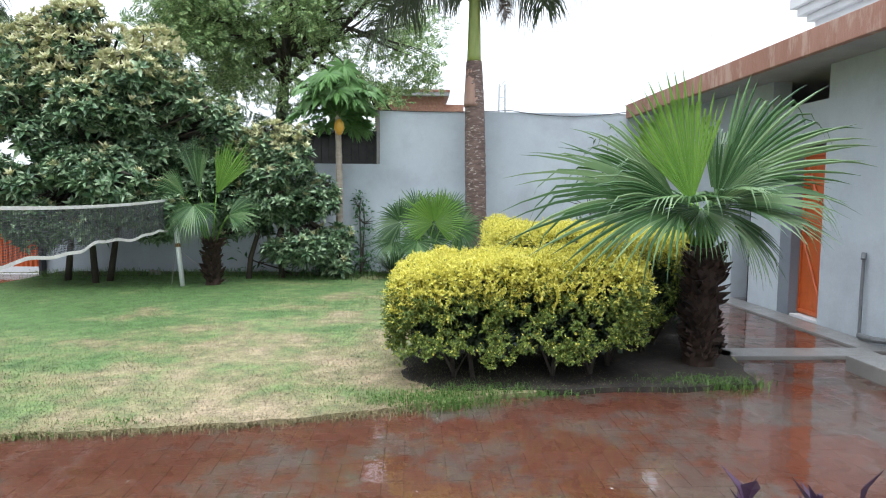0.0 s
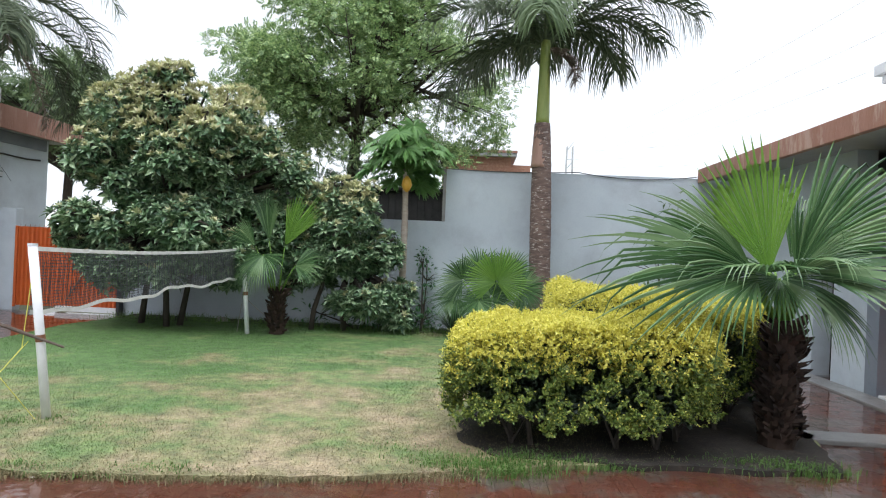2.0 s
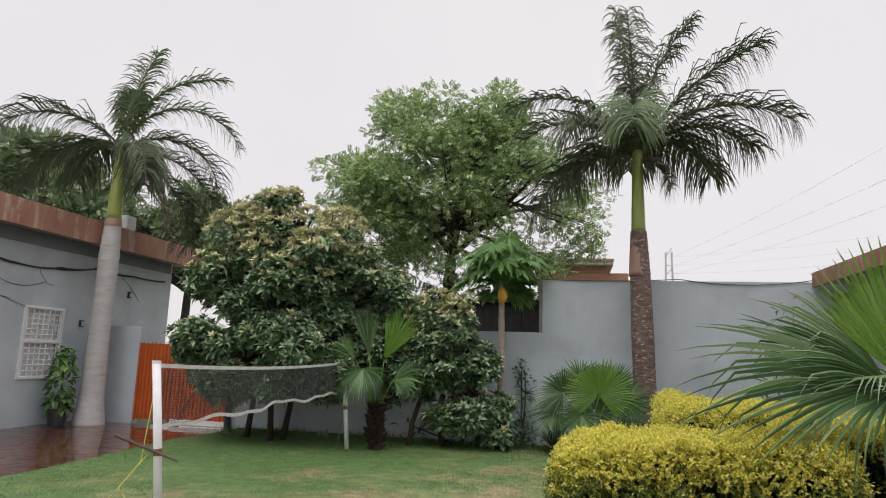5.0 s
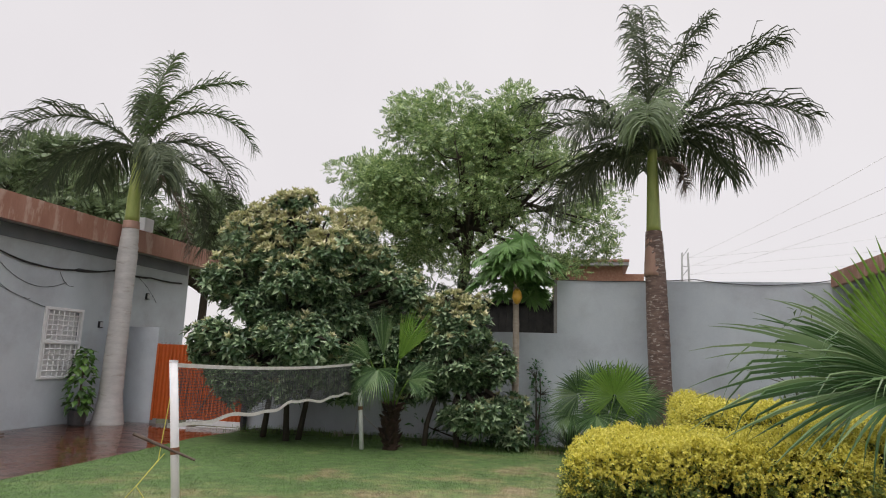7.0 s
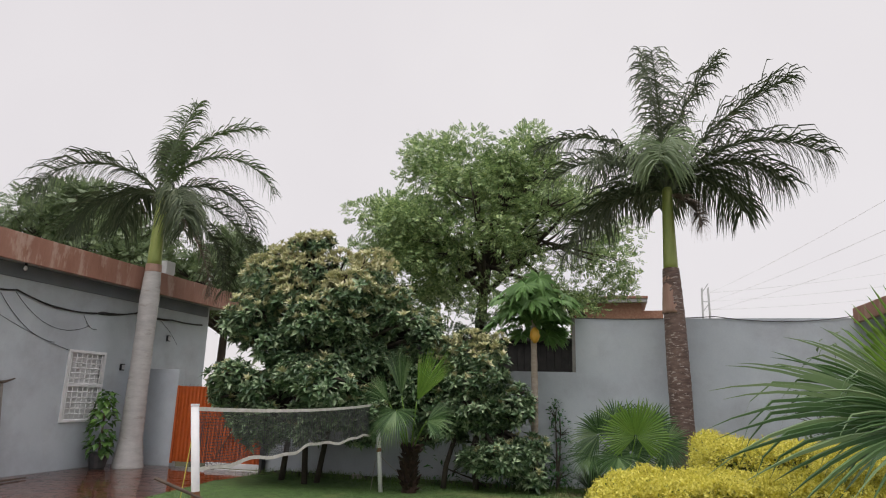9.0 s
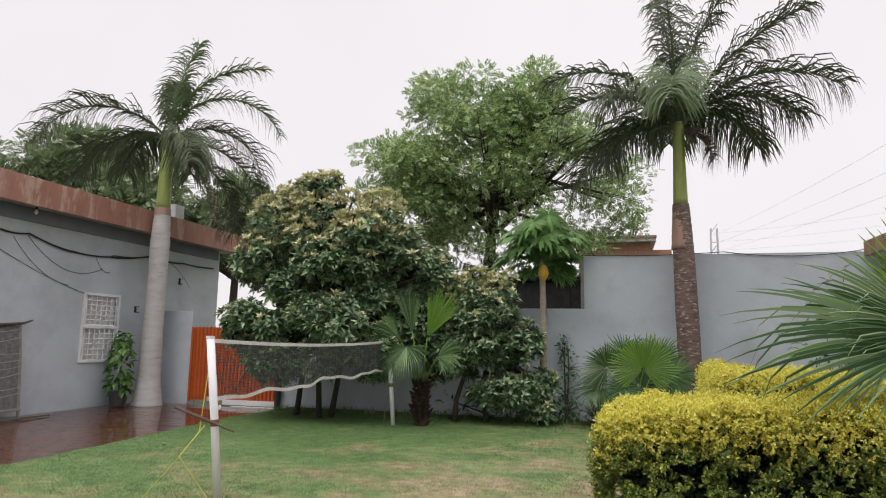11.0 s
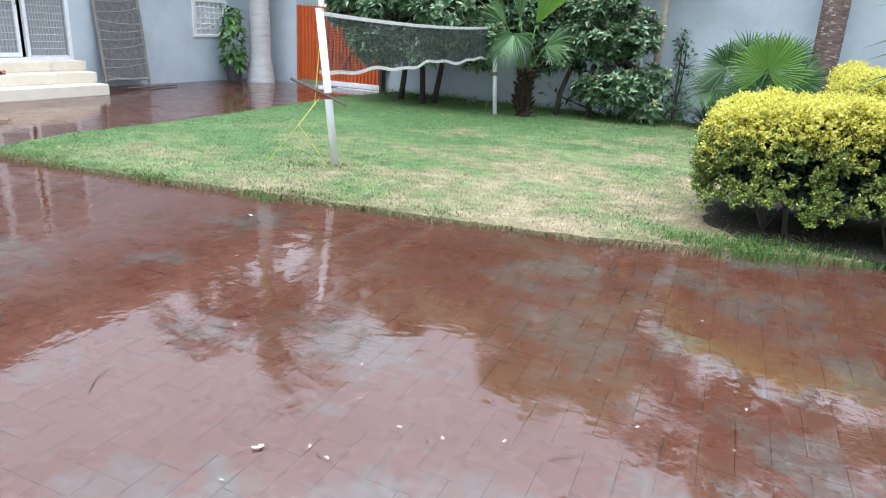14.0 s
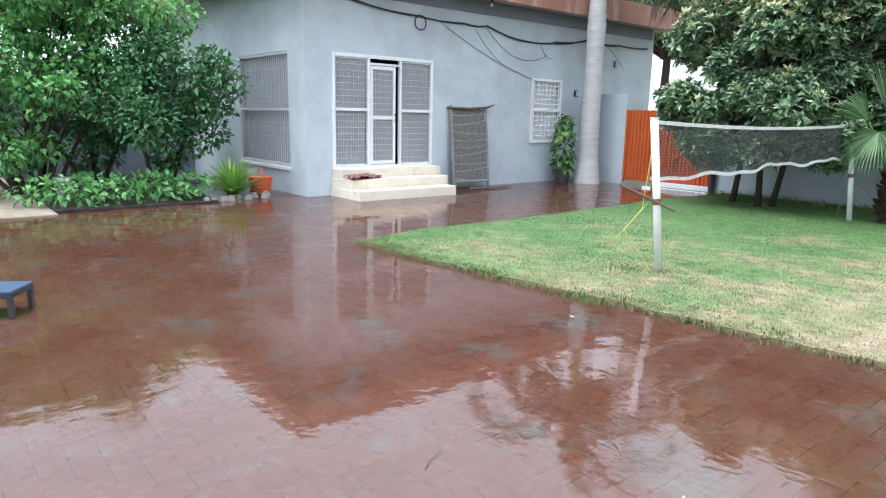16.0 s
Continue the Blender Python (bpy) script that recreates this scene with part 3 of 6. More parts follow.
solid("edge_grass", gather(*[tufts(x, np.interp(x, [p[0] for p in LAWN_EDGE[:12]], [p[1] for p in LAWN_EDGE[:12]]) + 0.02, 0.13, 0.055, 260, 0.04) for x in np.arange(-6.5, -0.2, 0.18)]), TUFT_DRY,
      "short ragged straw-brown grass along the lawn edge", "grass", "stuff")

# soil of the planted bed under the hedges, the palm and along the far wall
bed_edge = [(-0.2, 4.0), (0.2, 4.03), (0.7, 3.98), (1.2, 4.06), (1.6, 4.02), (2.3, 4.12), (2.5, 4.9), (2.8, 6.0), (2.9, 7.4), (3.0, 9.5), (0.3, 9.5), (0.2, 6.0), (-0.45, 5.3), (-0.5, 4.4)]
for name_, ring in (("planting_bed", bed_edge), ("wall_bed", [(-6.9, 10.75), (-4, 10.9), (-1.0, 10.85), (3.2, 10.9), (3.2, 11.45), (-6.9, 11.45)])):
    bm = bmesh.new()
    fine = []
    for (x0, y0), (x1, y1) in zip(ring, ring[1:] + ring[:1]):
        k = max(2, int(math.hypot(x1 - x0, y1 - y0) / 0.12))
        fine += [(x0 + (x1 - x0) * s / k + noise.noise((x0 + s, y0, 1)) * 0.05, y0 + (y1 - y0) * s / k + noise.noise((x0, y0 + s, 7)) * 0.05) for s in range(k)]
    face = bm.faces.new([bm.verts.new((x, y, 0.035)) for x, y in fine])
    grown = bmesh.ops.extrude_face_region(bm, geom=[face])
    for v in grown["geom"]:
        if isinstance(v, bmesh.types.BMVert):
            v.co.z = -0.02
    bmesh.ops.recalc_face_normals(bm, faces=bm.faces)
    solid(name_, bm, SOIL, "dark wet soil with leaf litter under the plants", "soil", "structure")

# concrete band across the side path, kerb along its wall, and the porch step
solid("path_band", box(2.45, 3.98, 4.98, 5.30, -0.03, 0.035, 0.012), CONCRETE, "wet pale concrete band across the brick side path", "kerb", "structure")
solid("wall_kerb", box(3.98, 4.302, 5.2, 9.4, -0.03, 0.02, 0.008), CONCRETE, "wet concrete kerb along the foot of the side building", "kerb", "structure")
solid("porch_step", box(3.35, 4.302, 3.2, 4.62, -0.03, 0.13, 0.012), CONCRETE, "low wet grey concrete step against the side building", "step", "structure")

# ---- far boundary wall ----
bm = boxes([(-7.18, -1.03, 11.47, 11.70, -0.06, 2.05), (-1.03, 6.4, 11.47, 11.70, -0.06, 3.03)])
solid("wall_north", bm, WALL, "tall grey-blue rendered boundary wall with a lower stretch", "wall", "structure")
solid("wall_capping", boxes([(-1.09, -1.032, 11.455, 11.715, 2.055, 3.04)], 0.004), CONCRETE, "dark bare concrete edge where the boundary wall steps up", "wall edge", "structure")
solid("wall_gate_side", box(-10.57, -9.36, 11.47, 11.68, -0.06, 1.97, 0.01), WALL, "short grey-blue wall between the house and the gate", "wall", "structure")
cable = solid("wall_cable", gather(tube(arc((-1.0, 11.45, 3.04), (1.4, 11.45, 3.06), 0.03), 0.008, 5), tube(arc((1.4, 11.45, 3.06), (3.6, 11.45, 3.06), 0.09), 0.008, 5)), BLACK, "thin black cable lying along the boundary wall top", "cable")
# plain closing walls behind the viewpoint and to the far side of the planting
solid("wall_south", boxes([(-3.6, 4.31, -3.35, -3.2, -0.06, 3.0)]), WALL, "plain grey-blue wall closing the yard", "wall", "structure")
solid("wall_west", boxes([(-16.4, -16.2, -6.0, 4.28, -0.06, 1.9)]), WALL_DARK, "dark grey boundary wall behind the shrubs", "wall", "structure")

# ---- gate of corrugated sheet ----
gate = thing("metal_gate", (-9.33, 11.5, 0.0), "weathered orange-red corrugated steel gate, closed, with spiked top", "gate")
gw, gh = 2.12, 1.62
nx = 24 * 8 + 1
s = np.linspace(0, gw, nx)
ripple = 0.018 * np.clip(np.cos(s / gw * 24 * 2 * np.pi) * 1.6, -1, 1)
bottom, topz = 0.09, np.full(nx, gh)
v = np.concatenate([np.stack([s, ripple, np.full(nx, bottom)], -1), np.stack([s, ripple, topz], -1), np.stack([s, ripple + 0.004, topz], -1), np.stack([s, ripple + 0.004, np.full(nx, bottom)], -1)])
k = np.arange(nx - 1)
f = np.concatenate([np.stack([a * nx + k, a * nx + k + 1, b * nx + k + 1, b * nx + k], -1) for a, b in ((0, 1), (1, 2), (2, 3), (3, 0))])
part("sheet", (v, f), ORANGE, gate)
for x_ in (-0.02, gw - 0.03):
    part("gate_stile", box(x_, x_ + 0.05, -0.05, -0.02, 0.06, gh + 0.01, 0.004), ORANGE, gate)
part("brace", tube([(1.05, -0.035, 0.25), (1.75, -0.035, 1.35)], 0.016, 6), RUST, gate, "dark diagonal steel brace")
part("bottom_board", box(0.85, 2.12, -0.07, -0.025, 0.02, 0.12, 0.006), WHITE_METAL, gate, "muddy white bottom board")
for i in range(22):
    spike = part("spike", tube([(0.05 + i * 0.096, 0, gh), (0.05 + i * 0.096, 0, gh + 0.05)], [0.006, 0.003], 5), RUST, gate)
solid("gate_post", box(-7.20, -7.14, 11.30, 11.45, -0.05, 1.0, 0.006), BLACK, "short dark steel post beside the gate", "post")

# ---- the house ----
HX, HY0, HY1 = -10.577, 4.283, 14.1
house = thing("house", (0, 0, 0), "single-storey grey-blue rendered house with a red-brown roof edge", "house", kind="structure")
wall_rows = [(HX - 0.23, HX, HY0, 4.76, -0.06, 3.66), (HX - 0.23, HX, 4.76, 6.94, -0.06, 0.44), (HX - 0.23, HX, 4.76, 6.94, 2.42, 3.66), (HX - 0.23, HX, 6.94, 9.68, -0.06, 3.66),
             (HX - 0.23, HX, 9.68, 10.66, -0.06, 0.87), (HX - 0.23, HX, 9.68, 10.66, 2.25, 3.66), (HX - 0.23, HX, 10.66, HY1, -0.06, 3.66)]
part("front_wall", boxes(wall_rows), WALL, house)
part("side_wall", boxes([(-11.2, HX - 0.232, HY0, HY0 + 0.23, -0.06, 3.66), (-13.4, -11.2, HY0, HY0 + 0.23, -0.06, 0.46), (-13.4, -11.2, HY0, HY0 + 0.23, 2.46, 3.66), (-19.0, -13.4, HY0, HY0 + 0.23, -0.06, 3.66)]), WALL, house)
for row in [(-19.0, HX - 0.24, HY1 - 0.2, HY1 - 0.01, -0.06, 3.66), (-19.2, -19.0, HY0, HY1, -0.06, 3.66)]:
    part("back_wall", box(*row), WALL, house)
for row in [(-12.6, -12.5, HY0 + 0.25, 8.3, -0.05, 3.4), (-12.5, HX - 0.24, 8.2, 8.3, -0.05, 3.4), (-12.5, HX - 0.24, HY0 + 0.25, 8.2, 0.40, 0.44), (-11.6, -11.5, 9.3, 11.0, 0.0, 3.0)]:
    part("interior", box(*row), DARK, house, "room behind the grilles, its unlit darkness put into the colour")
part("roof", boxes([(-19.6, HX + 0.5, HY0 - 0.5, HY1 + 0.45, 3.66, 3.78)]), SOFFIT, house, "grey concrete roof slab")
for row in [(HX + 0.44, HX + 0.52, HY0 - 0.55, HY1 + 0.5, 3.60, 4.08), (-19.6, HX + 0.438, HY0 - 0.55, HY0 - 0.47, 3.60, 4.08)]:
    part("fascia", box(*row, 0.008), FASCIA, house, "weathered red-brown painted roof edge band")
# dark strip added on the wall to paint in the eave's shade
part("eave_shadow_gap", boxes([(HX + 0.002, HX + 0.03, HY0 + 0.05, HY1 - 0.1, 3.40, 3.655)], 0.004), WALL_DARK, house, "added dark grey strip painting in the shade under the eave")


def grille(parent, axis_y, u0, u1, z0, z1, du, dz, r, mat, name="bar"):
    """Upright and cross bars, each a bar of its own; axis_y: in a wall that runs along y."""
    for i in range(int(round((u1 - u0) / du)) + 1):
        u = u0 + (u1 - u0) * i / round((u1 - u0) / du)
        a = (0, u, z0) if axis_y else (u, 0, z0)
        b = (0, u, z1) if axis_y else (u, 0, z1)
        part(name, tube([a, b], r, 4), mat, parent)
    nz = max(1, int(round((z1 - z0) / dz)))
    for i in range(nz + 1):
        z = z0 + (z1 - z0) * i / nz
        a = (0.008, u0, z) if axis_y else (u0, 0.008, z)
        b = (0.008, u1, z) if axis_y else (u1, 0.008, z)
        part(name, tube([a, b], r, 4), mat, parent)


# grille door: two fixed side lights and a leaf standing a hand's width ajar
door = thing("door_1", (HX + 0.01, 4.76, 0.46), "white steel grille double door with wire mesh, slightly ajar", "door", kind="structure")
part("door_frame", boxes([(-0.03, 0.03, 0, 0.06, 0, 1.97), (-0.03, 0.03, 2.12, 2.18, 0, 1.97), (-0.03, 0.03, 0.06, 2.12, 1.91, 1.97), (-0.03, 0.03, 0.06, 2.12, 0.0, 0.05), (-0.03, 0.03, 0.71, 0.77, 0.05, 1.91), (-0.03, 0.03, 1.40, 1.45, 0.05, 1.91),
                          (-0.025, 0.025, 0.06, 0.71, 1.0, 1.05), (-0.025, 0.025, 1.45, 2.12, 1.0, 1.05), (-0.025, 0.025, 0.77, 1.40, 1.80, 1.84)], 0.004), WHITE_METAL, door)
for name_, y0, y1 in (("side_grille", 0.08, 0.69), ("side_grille", 1.47, 2.10)):
    panel = part(name_, boxes([(-0.012, 0.012, y0, y1, 0.055, 0.075), (-0.012, 0.012, y0, y1, 1.885, 1.905)]), WHITE_METAL, door)
    part("fly_screen", box(-0.028, -0.02, y0, y1, 0.055, 1.905), SCREEN, panel, "fine grey mesh behind the bars")
    grille(panel, True, y0, y1, 0.07, 1.9, 0.05, 0.105, 0.005, GREY_METAL)
leaf_door = part("door_leaf", boxes([(-0.02, 0.02, 0.78, 0.83, 0.06, 1.79), (-0.02, 0.02, 1.27, 1.32, 0.06, 1.79), (-0.02, 0.02, 0.83, 1.27, 0.06, 0.12), (-0.02, 0.02, 0.83, 1.27, 1.73, 1.79), (-0.02, 0.02, 0.83, 1.27, 0.86, 0.92)], 0.004), WHITE_METAL, door)
part("fly_screen", box(-0.017, -0.012, 0.83, 1.27, 0.12, 1.73), SCREEN, leaf_door, "fine grey mesh behind the bars")
grille(leaf_door, True, 0.84, 1.26, 0.1, 1.76, 0.05, 0.105, 0.005, GREY_METAL)
part("door_handle", tube([(0.02, 1.295, 0.82), (0.06, 1.295, 0.84), (0.06, 1.295, 0.94), (0.02, 1.295, 0.96)], 0.009, 6), BLACK, door, "small dark handle")

# side wall grille window, in scrolled ironwork
win2 = thing("window_2", (-13.4, HY0 + 0.03, 0.46), "large pale ironwork grille window with scroll pattern", "window", kind="structure")
part("window_frame", boxes([(0, 0.05, -0.02, 0.04, 0, 2.0), (2.15, 2.2, -0.02, 0.04, 0, 2.0), (0.05, 2.15, -0.02, 0.04, 0, 0.05), (0.05, 2.15, -0.02, 0.04, 1.95, 2.0), (0.05, 2.15, -0.02, 0.04, 0.98, 1.02)], 0.004), GREY_METAL, win2)
grille(win2, False, 0.08, 2.12, 0.05, 1.95, 0.085, 0.24, 0.007, GREY_METAL)
# pale sheet added to give the lightness of the room behind
part("curtain", box(0.05, 2.15, 0.08, 0.10, 0.02, 1.98), ROOM_LIGHT_SHEET, win2, "added pale grey sheet standing in for the light room behind the ironwork")
part("window_sill", box(-0.03, 2.23, -0.06, 0.0, -0.06, -0.003, 0.006), WHITE_METAL, win2, "pale painted sill")
ring_t = np.linspace(0, 2 * np.pi, 9)
for i in range(12):
    for j in range(8):
        c = (0.165 + i * 0.17, 0.012, 0.17 + j * 0.235)
        part("scroll", tube(np.stack([c[0] + 0.05 * np.cos(ring_t), np.full(9, c[1]), c[2] + 0.075 * np.sin(ring_t)], -1), 0.006, 3), GREY_METAL, win2)

# small window with a white grille
win1 = thing("window_1", (HX + 0.005, 9.68, 0.87), "small window behind a white painted steel grille", "window", kind="structure")
part("window_frame", boxes([(-0.05, 0.025, 0, 0.05, 0, 1.38), (-0.05, 0.025, 0.93, 0.98, 0, 1.38), (-0.05, 0.025, 0.05, 0.93, 0, 0.05), (-0.05, 0.025, 0.05, 0.93, 1.33, 1.38), (-0.05, 0.025, 0.05, 0.93, 0.68, 0.74)], 0.004), WHITE_METAL, win1)
part("pane", boxes([(-0.09, -0.075, 0.05, 0.93, 0.05, 1.33)]), WALL_WHITE, win1, "frosted pale pane behind the grille")
grille(win1, True, 0.1, 0.88, 0.05, 0.68, 0.13, 0.105, 0.012, WHITE_METAL)
grille(win1, True, 0.1, 0.88, 0.74, 1.33, 0.13, 0.10, 0.012, WHITE_METAL)

# steps to the grille door
steps = thing("entrance_steps", (0, 0, 0), "cream painted concrete entrance steps, three treads", "steps", kind="structure")
part("step", box(HX + 0.002, HX + 0.98, 4.72, 6.78, -0.04, 0.16, 0.015), CREAM, steps)
part("step", box(HX + 0.002, HX + 0.66, 4.74, 6.84, 0.16, 0.32, 0.015), CREAM, steps)
part("step", box(HX + 0.002, HX + 0.36, 4.76, 6.90, 0.32, 0.47, 0.015), CREAM, steps)
v, f = sheet(-0.14, 0.14, -0.33, 0.33, 0.0, 8, 14, 0.035)
v[:, 2] += 0.04
v2 = v.copy()
v2[:, 2] -= 0.03
rag = solid("door_rag", gather((v, f), (v2, f[:, ::-1])), RAG, "crumpled dark patterned rag lying on the steps", "rag", smooth=True)
rag.matrix_world = pose(HX + 0.52, 5.06, 0.325, 0, 4, 12)

# leaning frame with torn netting, against the house
cot = thing("leaning_cot_frame", (HX + 0.33, 7.84, 0.0), "old wooden frame with dirty grey netting, leaning against the house wall", "frame")
cot.matrix_world = pose(HX + 0.22, 7.84, 0.0, 0, -6, 0)
part("side_rail", tube([(0, -0.47, 0), (0, -0.46, 0.8), (0.01, -0.47, 1.62)], 0.026, 8, 0.1), WOOD_GREY, cot)
part("side_rail", tube([(0, 0.45, 0), (0, 0.46, 0.8), (0, 0.45, 1.6)], 0.026, 8, 0.1), WOOD_GREY, cot)
part("top_rail", tube([(0.03, -0.58, 1.57), (0.03, 0, 1.56), (0.03, 0.5, 1.60), (0.03, 0.68, 1.66)], [0.024, 0.026, 0.022, 0.012], 8, 0.1), WOOD_DARK, cot)
part("bottom_rail", tube([(0.03, -0.45, 0.14), (0.03, 0.46, 0.12)], 0.024, 8, 0.1), WOOD_GREY, cot)
v, f = sheet(-0.45, 0.45, 0.15, 1.56, 0.0, 14, 20, 0.015)
v = np.stack([v[:, 2], v[:, 0], v[:, 1]], -1)
v2 = v - np.array([0.012, 0, 0])
part("netting", gather((v, f), (v2, f[:, ::-1])), WOVEN, cot, "sagging torn grey netting", smooth=True)
strand = []
for i in range(9):
    z = 0.2 + i * 0.155 + rng.uniform(-0.04, 0.04)
    strand.append(tube(arc((0.03, -0.45, z), (0.03, 0.45, z + rng.uniform(-0.12, 0.12)), 0.03, 6), 0.005, 4))
part("lashing", gather(*strand), ROPE_GREY, cot, "slack grey cords across the frame")
solid("fallen_stick", tube([(HX + 0.55, 7.5, 0.02), (HX + 0.6, 8.0, 0.025), (HX + 0.55, 8.62, 0.02)], [0.02, 0.018, 0.012], 7, 0.1), WOOD_DARK, "dark wet stick lying at the foot of the house wall", "stick")

# cables and fittings on the house
run = [(HX + 0.03, 4.4, 3.45), (HX + 0.03, 5.15, 3.31), (HX + 0.03, 6.59, 3.19), (HX + 0.03, 7.75, 3.17), (HX + 0.03, 8.3, 3.2), (HX + 0.03, 9.33, 2.99), (HX + 0.03, 10.35, 3.03), (HX + 0.03, 11.39, 3.17), (HX + 0.03, 12.6, 3.15), (HX + 0.03, 14.0, 3.2)]
bundle = thing("cable_bundle", (0, 0, 0), "sagging black cable bundle strung along the house wall", "cable")
for k in range(4):
    pts = np.concatenate([arc(np.array(a) + rng.normal(0, 0.012, 3) * [0.3, 0, 1], np.array(b) + rng.normal(0, 0.012, 3) * [0.3, 0, 1], 0.03, 8)[:-1] for a, b in zip(run, run[1:])])
    part("cable", tube(pts, 0.012 if k < 2 else 0.008, 5), BLACK, bundle)
loops = [((8.3, 3.15), (10.1, 2.75), 0.32), ((8.0, 3.1), (9.3, 2.35), 0.18), ((9.9, 2.95), (10.3, 2.7), 0.1), ((7.1, 3.15), (9.8, 2.2), 0.1), ((12.2, 3.1), (12.9, 2.6), -0.05)]
for (ya, za), (yb, zb), sag in loops:
    part("loose_wire", tube(arc((HX + 0.015, ya, za), (HX + 0.015, yb, zb), sag, 14), 0.005, 4), BLACK, bundle)
coil_t = np.linspace(0, 6 * np.pi, 50)
part("coil", tube(np.stack([HX + 0.035 + 0.004 * coil_t / 6, 6.62 + 0.13 * np.cos(coil_t), 3.08 + 0.13 * np.sin(coil_t)], -1), 0.009, 5), BLACK, bundle, "coiled spare cable")
for y_, z_ in ((11.15, 1.98), (12.55, 2.72)):
    fit_ = thing("wall_socket_box", (HX, y_, z_), "small dark switch box fixed to the house wall", "switch box", group="boxes on the house wall")
    part("casing", box(0.0, 0.05, -0.05, 0.05, -0.07, 0.07, 0.008), BLACK, fit_)
    part("cover", box(0.05, 0.058, -0.04, 0.04, -0.05, 0.05, 0.002), GREY_METAL, fit_)
bulb = thing("eave_lamp", (HX + 0.30, 8.15, 3.58), "small bare bulb hanging under the roof edge", "lamp")
part("holder", tube([(0, 0, 0.08), (0, 0, 0.0)], [0.02, 0.022], 8), BLACK, bulb)
part("bulb", tube([(0, 0, 0.0), (0, 0, -0.03), (0, 0, -0.06), (0, 0, -0.085)], [0.015, 0.03, 0.032, 0.012], 10), WHITE_METAL, bulb, smooth=True)
pbox = thing("roof_cable_box", (HX + 0.42, 11.75, 4.10), "white meter box standing on the roof edge", "box")
part("casing", box(-0.12, 0.05, -0.15, 0.15, 0.0, 0.30, 0.01), WHITE_METAL, pbox)
part("lid", box(0.05, 0.062, -0.14, 0.14, 0.01, 0.29, 0.003), WALL_WHITE, pbox)

# ---- side building with the orange door ----
RX = 4.31
side = thing("side_building", (0, 0, 0), "grey-blue rendered side building with a projecting roof slab", "building", kind="structure")
part("front_wall", boxes([(RX, RX + 0.25, -3.35, 6.53, -0.06, 3.0), (RX, RX + 0.25, 6.53, 7.12, 2.12, 2.62), (RX, RX + 0.25, 7.12, 7.7, -0.06, 2.62), (RX, RX + 0.25, 7.7, 8.12, -0.06, 3.0), (RX, RX + 0.25, 8.62, 11.46, -0.06, 3.0), (RX, RX + 0.25, 8.12, 8.62, 2.2, 3.0)]), WALL, side)
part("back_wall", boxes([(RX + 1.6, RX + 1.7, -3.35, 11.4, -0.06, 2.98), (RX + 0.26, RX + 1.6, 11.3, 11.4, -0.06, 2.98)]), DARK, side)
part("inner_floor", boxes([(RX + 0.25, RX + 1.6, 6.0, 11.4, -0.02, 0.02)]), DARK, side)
part("roof", boxes([(3.66, RX + 2.0, -3.35, 11.44, 3.0, 3.11)]), SOFFIT, side, "pale grey concrete roof slab")
part("fascia", boxes([(3.58, 3.662, -3.35, 11.45, 2.94, 3.19)], 0.01), FASCIA, side, "weathered red-brown painted roof edge band")
part("upper_storey", boxes([(6.0, 10.5, -3.3, 9.6, 3.1, 4.3)]), WALL_WHITE, side, "off-white upper storey set back on the roof")
for row in [(5.92, 10.6, -3.3, 9.72, 4.302, 4.42), (5.84, 10.7, -3.3, 9.86, 4.422, 4.56), (5.78, 10.8, -3.3, 9.98, 4.562, 4.74)]:
    part("cornice", box(*row, 0.02), WALL_WHITE, side, "stepped off-white cornice of the upper storey")
odoor = thing("door_2", (RX + 0.12, 6.55, 0.05), "closed orange-red painted steel door with Z-shaped bracing", "door", kind="structure")
part("door_leaf", box(0.0, 0.03, 0.0, 0.55, 0.0, 2.0, 0.004), ORANGE, odoor)
part("brace", boxes([(-0.02, 0.0, 0.0, 0.55, 0.98, 1.02), (-0.02, 0.0, 0.0, 0.55, 1.94, 1.98), (-0.02, 0.0, 0.0, 0.55, 0.02, 0.06), (-0.02, 0.0, 0.0, 0.03, 0.06, 1.94), (-0.02, 0.0, 0.52, 0.55, 0.06, 1.94)], 0.003), ORANGE, odoor)
for z_ in (0.08, 1.04):
    part("brace", tube([(-0.012, 0.05, z_), (-0.012, 0.5, z_ + 0.85)], 0.014, 4), ORANGE, odoor)
part("door_jamb", boxes([(-0.135, 0.04, 0.555, 0.80, -0.03, 2.06)], 0.004), WALL_DARK, odoor, "dark grey painted door surround")
part("threshold", box(-0.115, 0.06, 0.0, 0.55, -0.05, -0.005, 0.004), WALL_WHITE, odoor, "pale threshold")
pipe = thing("drain_pipe", (RX, 5.72, 0.0), "grey plastic pipe standing against the wall and bent along its foot", "pipe")
part("upright", tube([(-0.06, 0.0, 0.05), (-0.05, 0.02, 0.5), (-0.03, 0.04, 0.9)], 0.017, 8), PIPE, pipe)
part("elbow", tube([(-0.05, 0.02, 0.86), (-0.03, 0.04, 0.92)], 0.026, 8), PIPE, pipe)
part("foot_run", tube([(-0.06, 0.0, 0.06), (-0.09, -0.25, 0.07), (-0.11, -0.9, 0.16)], 0.032, 8), PIPE, pipe)

